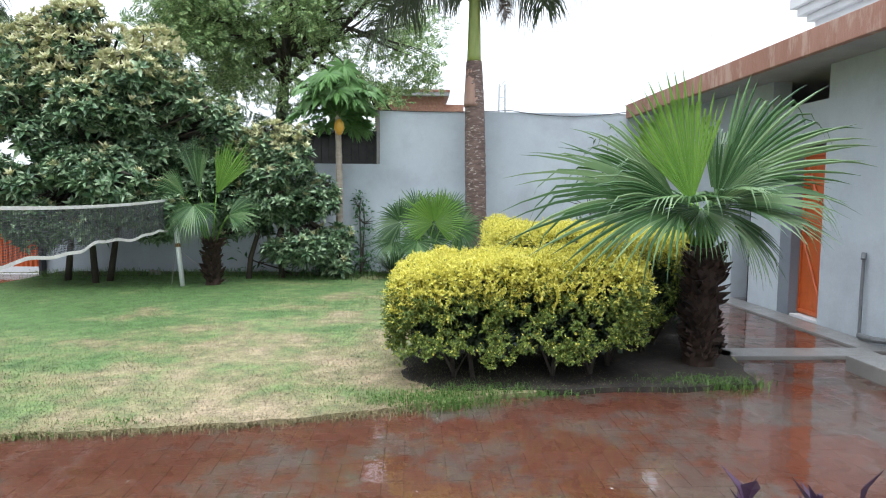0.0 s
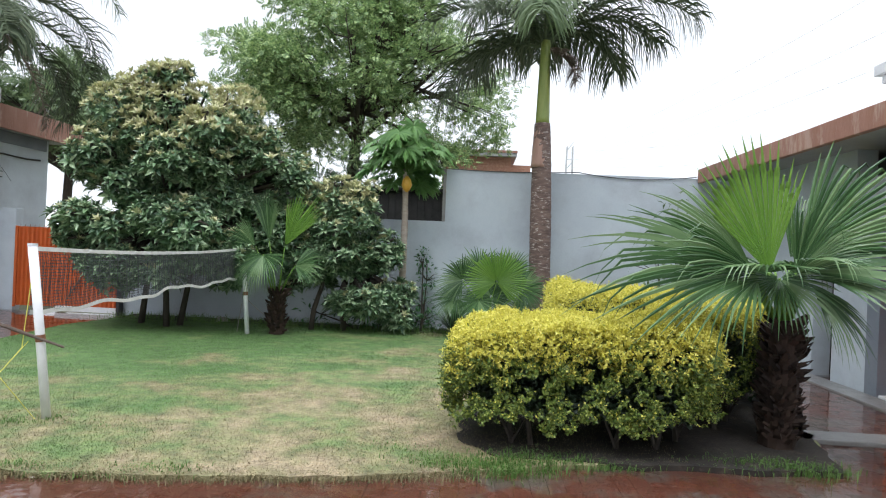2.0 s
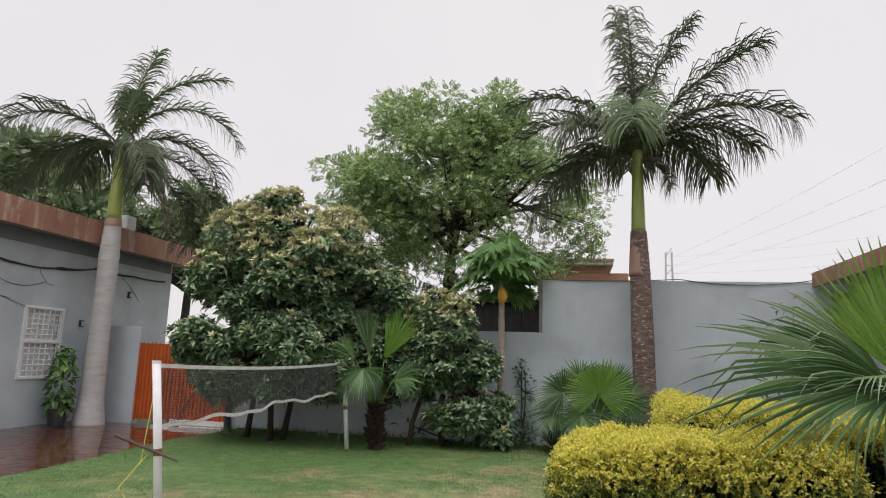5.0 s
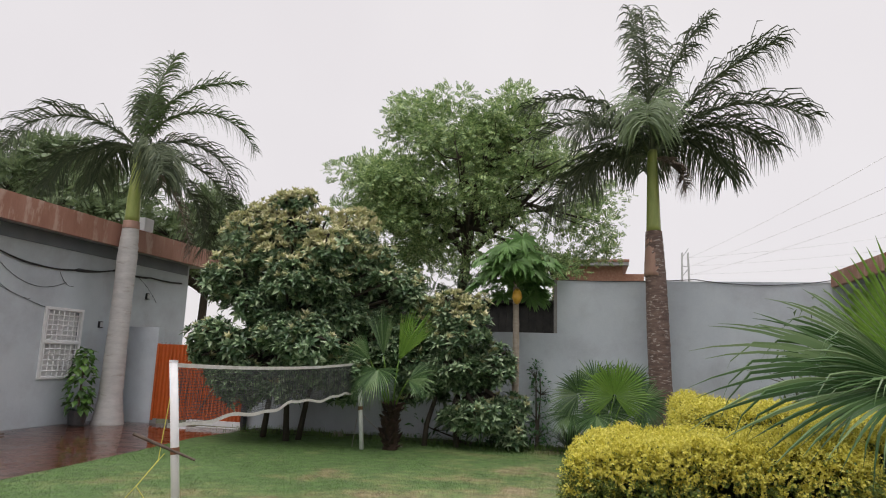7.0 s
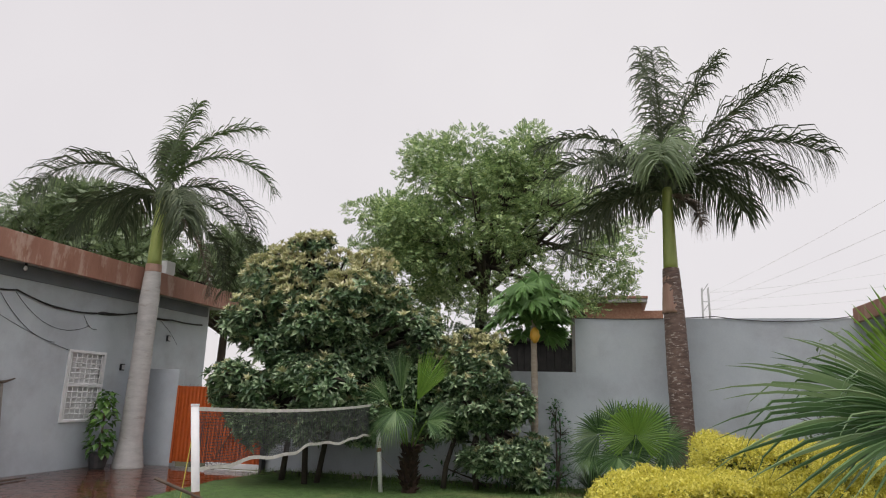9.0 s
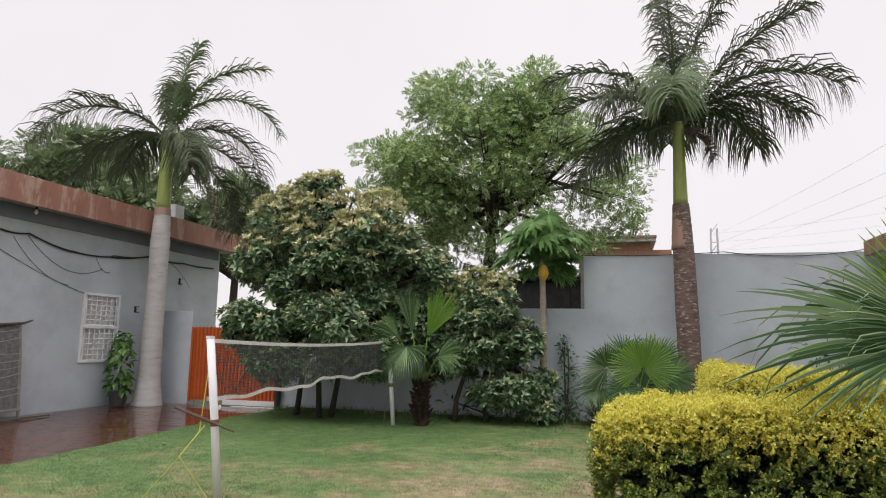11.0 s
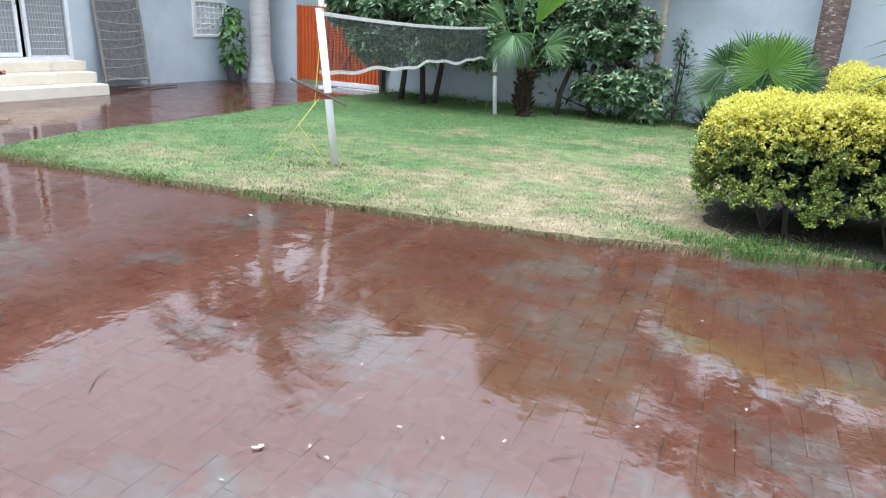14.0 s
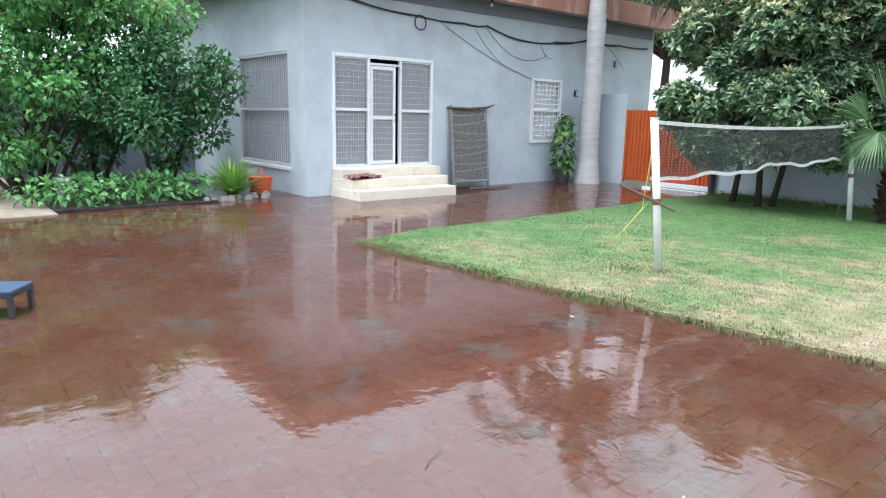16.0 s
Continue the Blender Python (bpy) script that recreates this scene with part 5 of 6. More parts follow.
# ---- fan palms ----
def fan_leaf(hub, axis, face, radius, spread=150, n=38, joined=0.55, droop=0.25, seed=0, split_curl=1.0):
    """A pleated palm fan: folded segments joined near the hub, free and hanging towards their tips."""
    r = np.random.RandomState(seed)
    hub, axis, face = np.array(hub, float), unit(axis), np.array(face, float)
    face = unit(face - axis * np.dot(axis, face))
    side_ = np.cross(axis, face)
    ang = np.radians(np.linspace(-spread, spread, n))
    step = ang[1] - ang[0]
    rr = np.array([0.05, 0.25, 0.45, joined, 0.72, 0.88, 1.0]) * radius
    ww = np.array([1.0, 1.0, 0.97, 0.86, 0.58, 0.3, 0.04])
    vs, fs = [], []
    for k, a in enumerate(ang):
        reach = (1.0 - 0.22 * (abs(a) / np.radians(spread)) ** 2) * r.uniform(0.9, 1.06)
        sag = droop * r.uniform(0.6, 1.5)
        limp = r.uniform(0, 1) < 0.42 * split_curl
        rows = []
        for q, w in zip(rr * reach, ww):
            t = q / radius
            half = step / 2 * min(q, joined * radius) * w * 0.98
            d = math.cos(a) * axis + math.sin(a) * side_
            tang = -math.sin(a) * axis + math.cos(a) * side_
            mid = hub + d * q + face * (0.10 * radius * math.sin(min(t, 1) * 2.2) * 0.6)
            fall = sag * radius * max(0, t - 0.3) ** 2 * 1.6 + (0.35 * radius * max(0, t - 0.68) ** 1.5 * 3 if limp else 0)
            mid = mid - np.array([0, 0, fall])
            if limp and t > 0.75:
                mid = mid - d * (t - 0.75) * radius * 0.5
            fold = face * half * 0.95
            rows.append((mid - tang * half - fold * 0.5, mid + fold * 0.5, mid + tang * half - fold * 0.5))
        base = len(vs)
        vs += [x for row in rows for x in row]
        for i in range(len(rows) - 1):
            for j in (0, 1):
                fs.append([base + 3 * i + j, base + 3 * i + j + 1, base + 3 * i + j + 4, base + 3 * i + j + 3])
    return np.array(vs), np.array(fs)


def fan_palm(name, loc, label, trunk_h, trunk_r, seed):
    """A short palm trunk wrapped in the stubs of old leaves."""
    r = np.random.RandomState(seed)
    ob = thing(name, loc, label, "palm")
    if trunk_h > 0.05:
        zs = np.linspace(-0.05, trunk_h, 9)
        part("trunk", tube(np.stack([0.02 * np.sin(zs * 4), 0.02 * np.cos(zs * 3), zs], -1), trunk_r * np.array([1.15, 1.1, 1.05, 1.0, 1.0, 0.95, 0.9, 0.8, 0.6]), 14, 0.12), BOOTS, ob, "trunk wrapped in dead leaf bases")
    n = int(150 * trunk_h / 0.9)
    zz, t = np.sort(r.uniform(0.02, trunk_h * 0.98, n)), np.arange(n) * 2.4
    out = np.stack([np.cos(t), np.sin(t), np.zeros(n)], -1)
    way = unit(out * 0.75 + [0, 0, 0.8] + r.normal(0, 0.22, (n, 3)))
    stub = np.array([(-0.4, 0, 0), (0.4, 0, 0), (0.28, 0.6, 0.10), (-0.28, 0.6, 0.10), (0.12, 1, 0.0), (-0.12, 1, 0.0), (-0.4, 0, -0.18), (0.4, 0, -0.18), (0.28, 0.6, -0.06), (-0.28, 0.6, -0.06)]) * [0.55, 1, 1]
    stub_f = np.array([[0, 1, 2, 3], [3, 2, 4, 5], [6, 9, 8, 7], [9, 5, 4, 8], [0, 3, 9, 6], [1, 7, 8, 2]])
    part("leaf_base", scatter(stub, stub_f, out * (trunk_r * 0.82) + np.stack([0 * zz, 0 * zz, zz], -1), frames_of(way, out), r.uniform(0.09, 0.18, n)), BOOTS, ob, "dead brown leaf bases", kind="stuff")
    return ob


def fans_on(palm, crown_z, fans, seed, stalk=0.018):
    """Fans on their petioles: hub, way, facing, radius, half opening in degrees, fresh or old."""
    for k, (hub, axis, face, rad, half, fresh) in enumerate(fans):
        part("petiole", tube([(hub[0] * 0.2, hub[1] * 0.2, crown_z - 0.04), (hub[0] * 0.6, hub[1] * 0.6, hub[2] * 0.55 + crown_z * 0.45), hub], [stalk, stalk * 0.7, stalk * 0.55], 6), LEAF_FAN_YOUNG, palm, smooth=True)
        part("fan", fan_leaf(hub, axis, face, rad, half, int((10 if half < 45 else 7) + half * 0.3), 0.78 if fresh else 0.55, 0.07 if fresh else 0.22, seed + k, 0.25 if fresh else 0.9), LEAF_FAN_YOUNG if fresh else LEAF_FAN, palm)


near_palm = fan_palm("fan_palm", (2.1, 4.72, 0.04), "young fan palm with a shaggy brown trunk and wide green fans", 1.02, 0.125, 41)
fans_on(near_palm, 1.02, [
    ((-0.20, -0.18, 1.40), (-0.36, -0.2, 1.0), (-0.3, -1.0, 0.1), 1.14, 27, True), ((-0.34, -0.15, 1.40), (-1.0, -0.15, 0.06), (-0.1, -0.75, 0.65), 1.55, 34, False), ((0.12, 0.0, 1.56), (0.72, -0.1, 0.66), (-0.3, -0.9, 0.35), 1.32, 38, False),
    ((0.08, -0.16, 1.42), (0.9, -0.25, 0.14), (0.3, -0.5, 0.8), 1.0, 40, False), ((-0.30, 0.05, 1.50), (-0.85, 0.2, 0.40), (-0.4, -0.7, 0.6), 1.15, 36, False), ((0.05, 0.3, 1.45), (0.2, 0.9, 0.1), (0, -0.2, 0.9), 0.6, 60, False),
    ((-0.13, -0.2, 1.36), (-0.05, -0.6, -0.6), (0, -0.9, 0.4), 0.5, 130, False), ((-0.30, -0.2, 1.34), (-0.85, -0.45, -0.25), (-0.2, -0.4, 0.9), 1.0, 40, False), ((0.16, -0.1, 1.32), (0.5, -0.3, -0.7), (0.5, -0.7, 0.3), 0.65, 40, False),
    ((0.14, -0.05, 1.38), (0.8, -0.4, -0.2), (0.4, -0.3, 0.9), 0.9, 50, False), ((0.25, 0.25, 1.4), (0.9, 0.5, 0.0), (0, -0.2, 0.9), 0.65, 50, False), ((-0.2, 0.3, 1.4), (-0.5, 0.8, 0.0), (0, -0.2, 0.9), 0.65, 60, False),
    ((0.10, 0.12, 1.5), (0.28, 0.3, 0.9), (0.3, -0.9, 0.1), 0.9, 30, False), ((0.0, -0.18, 1.40), (0.35, -0.7, 0.25), (0.2, -0.3, 0.9), 0.65, 70, False), ((-0.22, -0.2, 1.40), (-0.4, -0.7, 0.1), (-0.2, -0.3, 0.9), 0.65, 60, False),
    ((0.0, -0.18, 1.42), (0.35, -0.25, 0.75), (0.1, -1.0, 0.3), 0.75, 40, False), ((-0.3, -0.1, 1.42), (-0.75, -0.3, 0.35), (-0.2, -0.9, 0.4), 1.0, 30, False)], 700)
wall_palm = fan_palm("fan_palm", (-0.22, 10.45, 0.04), "bushy young fan palm standing in front of the boundary wall", 0.35, 0.12, 42)
fans_on(wall_palm, 0.35, [
    ((-0.40, -0.20, 0.98), (-0.5, -0.25, 0.6), (-0.15, -1.0, 0.3), 0.56, 135, False), ((0.16, -0.32, 0.98), (0.05, -0.25, 1.0), (0.05, -1.0, 0.35), 0.66, 138, True), ((0.60, -0.15, 0.86), (0.75, -0.2, 0.2), (0.2, -0.95, 0.4), 0.52, 130, False),
    ((-0.50, -0.1, 0.66), (-0.8, -0.3, -0.3), (-0.2, -0.9, 0.5), 0.48, 120, False), ((0.42, -0.25, 0.52), (0.4, -0.4, -0.6), (0.1, -0.9, 0.5), 0.45, 120, False), ((-0.12, 0.1, 1.1), (-0.2, 0.2, 0.9), (0, -1.0, 0.2), 0.6, 120, False),
    ((0.40, 0.1, 1.08), (0.4, 0.2, 0.85), (0.1, -1.0, 0.2), 0.6, 120, False), ((-0.12, -0.3, 0.66), (-0.2, -0.4, -0.5), (0, -0.9, 0.45), 0.5, 120, False), ((0.1, 0.15, 0.7), (0.1, 0.2, 0.6), (0, -1.0, 0.3), 0.6, 150, False)], 1700, 0.014)
grove_palm = fan_palm("fan_palm", (-3.62, 9.75, 0.04), "fan palm with upright fans growing up through the loquat", 0.7, 0.11, 43)
fans_on(grove_palm, 0.7, [
    ((-0.10, -0.25, 1.50), (-0.02, -0.1, 1.0), (-0.3, -0.9, 0.1), 1.0, 24, False), ((0.16, -0.25, 1.42), (0.42, -0.1, 0.85), (0.4, -0.9, 0.1), 1.0, 22, True), ((-0.12, -0.45, 1.28), (-0.15, -0.5, -0.75), (-0.2, -0.85, 0.4), 0.6, 95, False),
    ((-0.3, -0.3, 1.4), (-0.7, -0.2, 0.55), (-0.2, -0.9, 0.4), 0.7, 40, False), ((0.35, -0.3, 1.12), (0.8, -0.2, 0.15), (0.2, -0.8, 0.6), 0.6, 60, False), ((0.0, 0.3, 1.5), (0.1, 0.4, 0.8), (0, -0.9, 0.3), 0.8, 40, False)], 2700, 0.014)


# ---- royal palms ----
def frond(root, az, el, length, droop, seed, leaflet=0.62, hang=0.75):
    """An arching feather frond: leaflets spring in several planes and bow down along their length."""
    r = np.random.RandomState(seed)
    n = 26
    a = math.radians(az)
    out = np.array([math.cos(a), math.sin(a), 0.0])
    e = math.radians(el) - np.radians(droop) * np.linspace(0, 1, n) ** 1.1
    stepv = length / (n - 1)
    d = np.cos(e)[:, None] * out + np.sin(e)[:, None] * np.array([0, 0, 1.0])
    p = np.array(root) + np.concatenate([[np.zeros(3)], np.cumsum(d[:-1] * stepv, 0)])
    rachis = tube(p, np.linspace(0.03, 0.006, n), 5)
    m = 120
    s = np.linspace(0.12, 1.0, m)
    vs, fs = [], []
    for sd in (-1, 1):
        q = np.stack([np.interp(s * (n - 1), np.arange(n), p[:, k]) for k in range(3)], -1)
        w = np.stack([np.interp(s * (n - 1), np.arange(n), d[:, k]) for k in range(3)], -1)
        right_ = np.cross(out, [0, 0, 1.0]) * sd
        lift = np.cross(right_ * sd, w)
        l_ = leaflet * np.clip(np.sin(np.clip(s, 0.12, 1) * 2.75) + 0.25, 0.3, 1.1) * r.uniform(0.7, 1.15, m)
        rise = r.choice([-0.4, 0.05, 0.6], m) + r.normal(0, 0.15, m)
        way = unit(right_ * 0.7 + w * 0.6 + lift * rise[:, None] + r.normal(0, 0.12, (m, 3)))
        bend = hang * r.uniform(0.6, 1.3, m)[:, None] * np.array([0, 0, -1.0])
        rows, at_, go = [], q, way
        for k, wide in enumerate((0.008, 0.014, 0.011, 0.002)):
            across = unit(np.cross(go, out + [0.05, 0.1, 0.3])) * wide
            rows += [at_ - across, at_ + across]
            at_ = at_ + go * (l_ / 3)[:, None]
            go = unit(go + bend * (0.45 + 0.3 * k))
        base = sum(len(x) for x in vs)
        v = np.stack(rows, 1).reshape(-1, 3)
        f = (np.array([[0, 1, 3, 2], [2, 3, 5, 4], [4, 5, 7, 6]])[None] + (np.arange(m) * 8)[:, None, None]).reshape(-1, 4) + base
        vs.append(v)
        fs.append(f)
    return rachis, (np.concatenate(vs), np.concatenate(fs))


def royal_palm(name, loc, label, profile, brown_from, shaft, fronds, seed, bark, lean=0.0):
    """profile: heights and radii of the trunk; shaft: green crownshaft from, to and radii."""
    ob = thing(name, loc, label, "palm")
    z, rad = np.array(profile).T
    zz = np.linspace(z[0], z[-1], 60)
    rr = np.interp(zz, z, rad) * (1 + 0.012 * np.sin(zz * 55))
    part("trunk", tube(np.stack([lean * zz / z[-1], 0 * zz, zz], -1), rr, 18, 0.02), bark, ob, smooth=True)
    zb = np.linspace(brown_from, shaft[0], 12)
    part("dry_sheath", tube(np.stack([lean + 0 * zb, 0 * zb, zb], -1), np.linspace(np.interp(brown_from, z, rad) + 0.006, shaft[2] + 0.01, 12), 18, 0.02), SHEATH_BROWN, ob, "dry red-brown leaf sheath", smooth=True)
    zs = np.linspace(shaft[0] - 0.02, shaft[1], 14)
    part("crownshaft", tube(np.stack([lean + 0 * zs, 0 * zs, zs], -1), np.linspace(shaft[2], shaft[3], 14), 14), CROWNSHAFT, ob, "smooth yellow-green crownshaft", smooth=True)
    for k, (az, el, length, droop, kind_) in enumerate(fronds):
        rachis, leaflets = frond((lean, 0, shaft[1] - 0.12), az, el, length, droop, seed + k, (0.85 if el < 70 else 0.52) if kind_ != "dry" else 0.5, 1.9 if kind_ != "fresh" else 1.1)
        mat = {"dark": LEAF_ROYAL, "fresh": LEAF_ROYAL_FRESH, "dry": LEAF_DRY}[kind_]
        fr = part("frond", leaflets, mat, ob)
        part("rachis", rachis, LEAF_DRY if kind_ == "dry" else LEAF_ROYAL, fr)
    return ob


royal_palm("royal_palm", (0.75, 10.95, 0.0), "tall royal palm with a brown ringed trunk before the boundary wall",
           [(-0.05, 0.23), (0.4, 0.20), (1.2, 0.19), (2.4, 0.185), (3.2, 0.17), (3.84, 0.14)], 3.05, (3.84, 5.32, 0.125, 0.085),
           [(-4, 63, 3.0, 44, "dark"), (-10, 54, 2.9, 98, "dark"), (8, 50, 2.3, 95, "dark"), (176, 70, 2.9, 98, "dark"), (186, 54, 2.3, 98, "dark"), (172, 12, 2.2, 85, "dark"), (150, 88, 3.0, 12, "dark"), (20, 86, 3.1, 40, "dark"), (255, 84, 2.6, 26, "dark"),
            (262, 68, 2.0, 140, "fresh"), (90, 55, 2.2, 100, "dark"), (135, 40, 2.0, 100, "dark"), (40, 45, 2.2, 100, "dark"), (215, 60, 1.8, 110, "dark"), (340, -20, 0.9, 60, "dry")], 400, BARK_BROWN, -0.09)
royal_palm("royal_palm", (-9.87, 10.86, 0.0), "tall royal palm with a smooth grey trunk beside the house",
           [(-0.05, 0.31), (0.12, 0.29), (0.5, 0.23), (1.5, 0.205), (2.6, 0.19), (3.4, 0.20), (4.14, 0.155)], 3.98, (4.14, 5.78, 0.15, 0.10),
           [(217, 48, 2.95, 118, "dark"), (205, 14, 2.1, 90, "dark"), (60, 88, 2.5, 24, "fresh"), (38, 82, 3.0, 80, "fresh"), (36, 76, 3.2, 145, "fresh"), (40, 42, 2.8, 140, "dark"), (34, 8, 2.7, 92, "dark"), (48, -18, 2.6, 70, "dark"), (30, -40, 2.5, 45, "dry"),
            (120, 82, 2.2, 60, "dark"), (330, 10, 1.6, 85, "dark"), (110, 35, 2.0, 100, "dark"), (160, 30, 1.9, 100, "dark")], 500, BARK_ROYAL, 0.02)

# ---- papaya ----
pap = thing("papaya_tree", (-1.76, 11.0, 0.0), "slender papaya tree with one ripe yellow fruit", "tree")
zz = np.linspace(-0.05, 2.95, 24)
part("trunk", tube(np.stack([0.03 * np.sin(zz), 0 * zz, zz], -1), np.linspace(0.075, 0.05, 24) * (1 + 0.05 * np.sin(zz * 30)), 10, 0.05), BARK_PAPAYA, pap, smooth=True)
part("fruit", tube([(0.05, -0.12, 2.80), (0.05, -0.13, 2.74), (0.05, -0.13, 2.64), (0.05, -0.13, 2.56), (0.05, -0.13, 2.52)], [0.03, 0.075, 0.095, 0.06, 0.02], 12), FRUIT, pap, "ripe yellow papaya fruit", smooth=True)
r_ = np.random.RandomState(77)
for k in range(64):
    az, el = k * 2.4, math.radians(r_.uniform(-25, 78))
    if math.sin(az) < -0.2:
        el = max(el, math.radians(30))
    d = np.array([math.cos(az) * math.cos(el), math.sin(az) * math.cos(el), math.sin(el)])
    start = np.array([0.01, 0, 2.80 + 0.22 * r_.uniform()])
    pet = r_.uniform(0.36, 0.76)
    hub = start + d * pet + [0, 0, 0.05]
    part("petiole", tube([start, start + d * pet * 0.5 + [0, 0, 0.06], hub], [0.012, 0.009, 0.006], 5), LEAF_PAPAYA, pap)
    axis = unit(np.array([d[0], d[1], -0.45 + 0.3 * r_.normal()]))
    v, f = fan_leaf(hub, axis, (0, 0, 1), r_.uniform(0.26, 0.38), 150, 9, 0.55, 0.35, 900 + k, 0.2)
    v2, f2 = fan_leaf(hub, axis, (0, 0, 1), r_.uniform(0.24, 0.3), 140, 16, 0.75, 0.3, 950 + k, 0.2)
    part("papaya_leaf", gather((v, f), (v2 + [0, 0, 0.004], f2)), LEAF_PAPAYA, pap)


# ---- low plants ----
def strap_clump(name, loc, label, n, length, mat, seed, width=0.03, stiff=0.8, category="plant"):
    r = np.random.RandomState(seed)
    ob = thing(name, loc, label, category)
    vs, fs = [], []
    for k in range(n):
        az, el = r.uniform(0, 2 * np.pi), math.radians(r.uniform(25, 85))
        l_ = length * r.uniform(0.7, 1.1)
        out = np.array([math.cos(az), math.sin(az), 0])
        s = np.linspace(0, 1, 6)
        e = el - (1 - stiff) * 2.2 * s
        d = np.cos(e)[:, None] * out + np.sin(e)[:, None] * np.array([0, 0, 1.0])
        p = np.concatenate([[np.zeros(3)], np.cumsum(d[:-1] * l_ / 5, 0)]) + [r.normal(0, 0.03), r.normal(0, 0.03), 0]
        w = np.cross(out, [0, 0, 1.0]) * width * 0.5
        half = np.array([0.7, 1, 1, 0.85, 0.55, 0.05])[:, None] * w
        base = len(vs)
        vs += list(np.stack([p - half, p + half], 1).reshape(-1, 3))
        fs += [[base + 2 * i, base + 2 * i + 1, base + 2 * i + 3, base + 2 * i + 2] for i in range(5)]
    part("strap_leaves", (np.array(vs), np.array(fs)), mat, ob)
    return ob


def leafy_shrub(name, loc, label, blobs, per, size, mat, seed, template=(LEAF6, LEAF6_F), category="shrub", stem=0.02, group="", heap=1):
    r = np.random.RandomState(seed)
    ob = thing(name, loc, label, category, group)
    ps, ds, wood = [], [], []
    heaps = blobs if heap < 2 else [(tuple(np.array(c) + unit(r.normal(size=3) + [0.2, -0.1, 0.3]) * np.array(rad) * 0.7), np.array(rad) * r.uniform(0.36, 0.5)) for c, rad in blobs for _ in range(heap)]
    for c, rad in heaps:
        n = int(per * np.prod(rad) ** (2 / 3))
        p, d = bumpy_crown(n, c, rad, r, 0.55)
        p += r.normal(0, 0.05, p.shape) * np.mean(rad)
        ok = p[:, 2] > 0.01
        ps.append(p[ok])
        ds.append(d[ok])
        for q in p[ok][::max(1, n // (7 if heap < 2 else 2))]:
            wood.append(tube([np.array(c) * [0.9, 0.9, 0.9], q], [stem * 0.5, stem * 0.2], 4))
    for c, rad in blobs:
        wood.append(tube([(c[0] * 0.15, c[1] * 0.15, -0.02), (c[0] * 0.5, c[1] * 0.5, c[2] * 0.5), c], [stem, stem * 0.8, stem * 0.3], 5))
    part("branch", gather(*wood), BARK_TREE, ob)
    p, d = np.concatenate(ps), np.concatenate(ds)
    way = unit(d * 0.7 + r.normal(0, 0.5, d.shape) + [0, 0, -0.15])
    up = unit(d * 0.6 + r.normal(0, 0.35, d.shape) + [0, 0, 0.9])
    part("leaves", scatter(*template, p, frames_of(way, up), size * r.uniform(0.6, 1.3, len(p))), mat, ob)
    return ob


strap_clump("strap_leaf_plant", (-0.75, 10.75, 0.04), "dark spiky strap-leaved plant by the boundary wall", 90, 0.62, LEAF_DARK, 61, 0.035, 0.85)
leafy_shrub("wall_creeper", (-1.35, 11.05, 0.04), "thin creeper climbing the boundary wall", [((0, 0.2, 0.5), (0.22, 0.15, 0.4)), ((0.05, 0.25, 1.0), (0.18, 0.1, 0.35)), ((0.0, 0.1, 0.2), (0.4, 0.2, 0.2)), ((-0.05, 0.3, 1.3), (0.14, 0.08, 0.25))], 2600, 0.075, LEAF_BUSH, 62, ROUND)
leafy_shrub("low_shrub", (-2.35, 10.8, 0.04), "low green shrub against the boundary wall", [((0, 0, 0.3), (0.5, 0.3, 0.3)), ((0.5, 0, 0.2), (0.35, 0.2, 0.2)), ((-0.9, 0.1, 0.25), (0.4, 0.2, 0.25))], 420, 0.13, LEAF_BUSH, 63)
leafy_shrub("leaning_creeper", (2.75, 9.9, 0.04), "tall thin grey-green shrub near the side building", [((0.2, 0.5, 1.9), (0.35, 0.3, 0.7)), ((-0.2, 0.3, 1.4), (0.5, 0.3, 0.5)), ((0.1, 0.2, 0.8), (0.6, 0.4, 0.5))], 300, 0.13, LEAF_FAR, 64)
vine = thing("potted_climber", (-10.15, 10.35, 0.0), "glossy broad-leaved climber in a dark pot beside the palm", "potted plant")
part("pot", tube([(0, 0, 0), (0, 0, 0.04), (0, 0, 0.26), (0, 0, 0.30)], [0.13, 0.15, 0.19, 0.2], 16), POT_DARK, vine, "dark flower pot")
part("stake", tube([(0, 0, 0.25), (0.02, 0, 1.35)], 0.02, 6), WOOD_DARK, vine)
r_ = np.random.RandomState(65)
n = 190
hz = r_.uniform(0.3, 1.5, n)
t = r_.uniform(0, 2 * np.pi, n)
o = np.stack([np.cos(t), np.sin(t), np.zeros(n)], -1)
p = o * (0.07 + 0.09 * np.abs(np.sin(hz * 2.2)))[:, None] + np.stack([0 * hz, 0 * hz, hz], -1)
part("leaves", scatter(LEAF6 * [1.9, 1, 1], LEAF6_F, p, frames_of(unit(o + [0, 0, -0.5] + r_.normal(0, 0.3, (n, 3))), unit(o * 0.5 + [0, 0, 1.0])), r_.uniform(0.13, 0.23, n)), LEAF_VINE, vine)

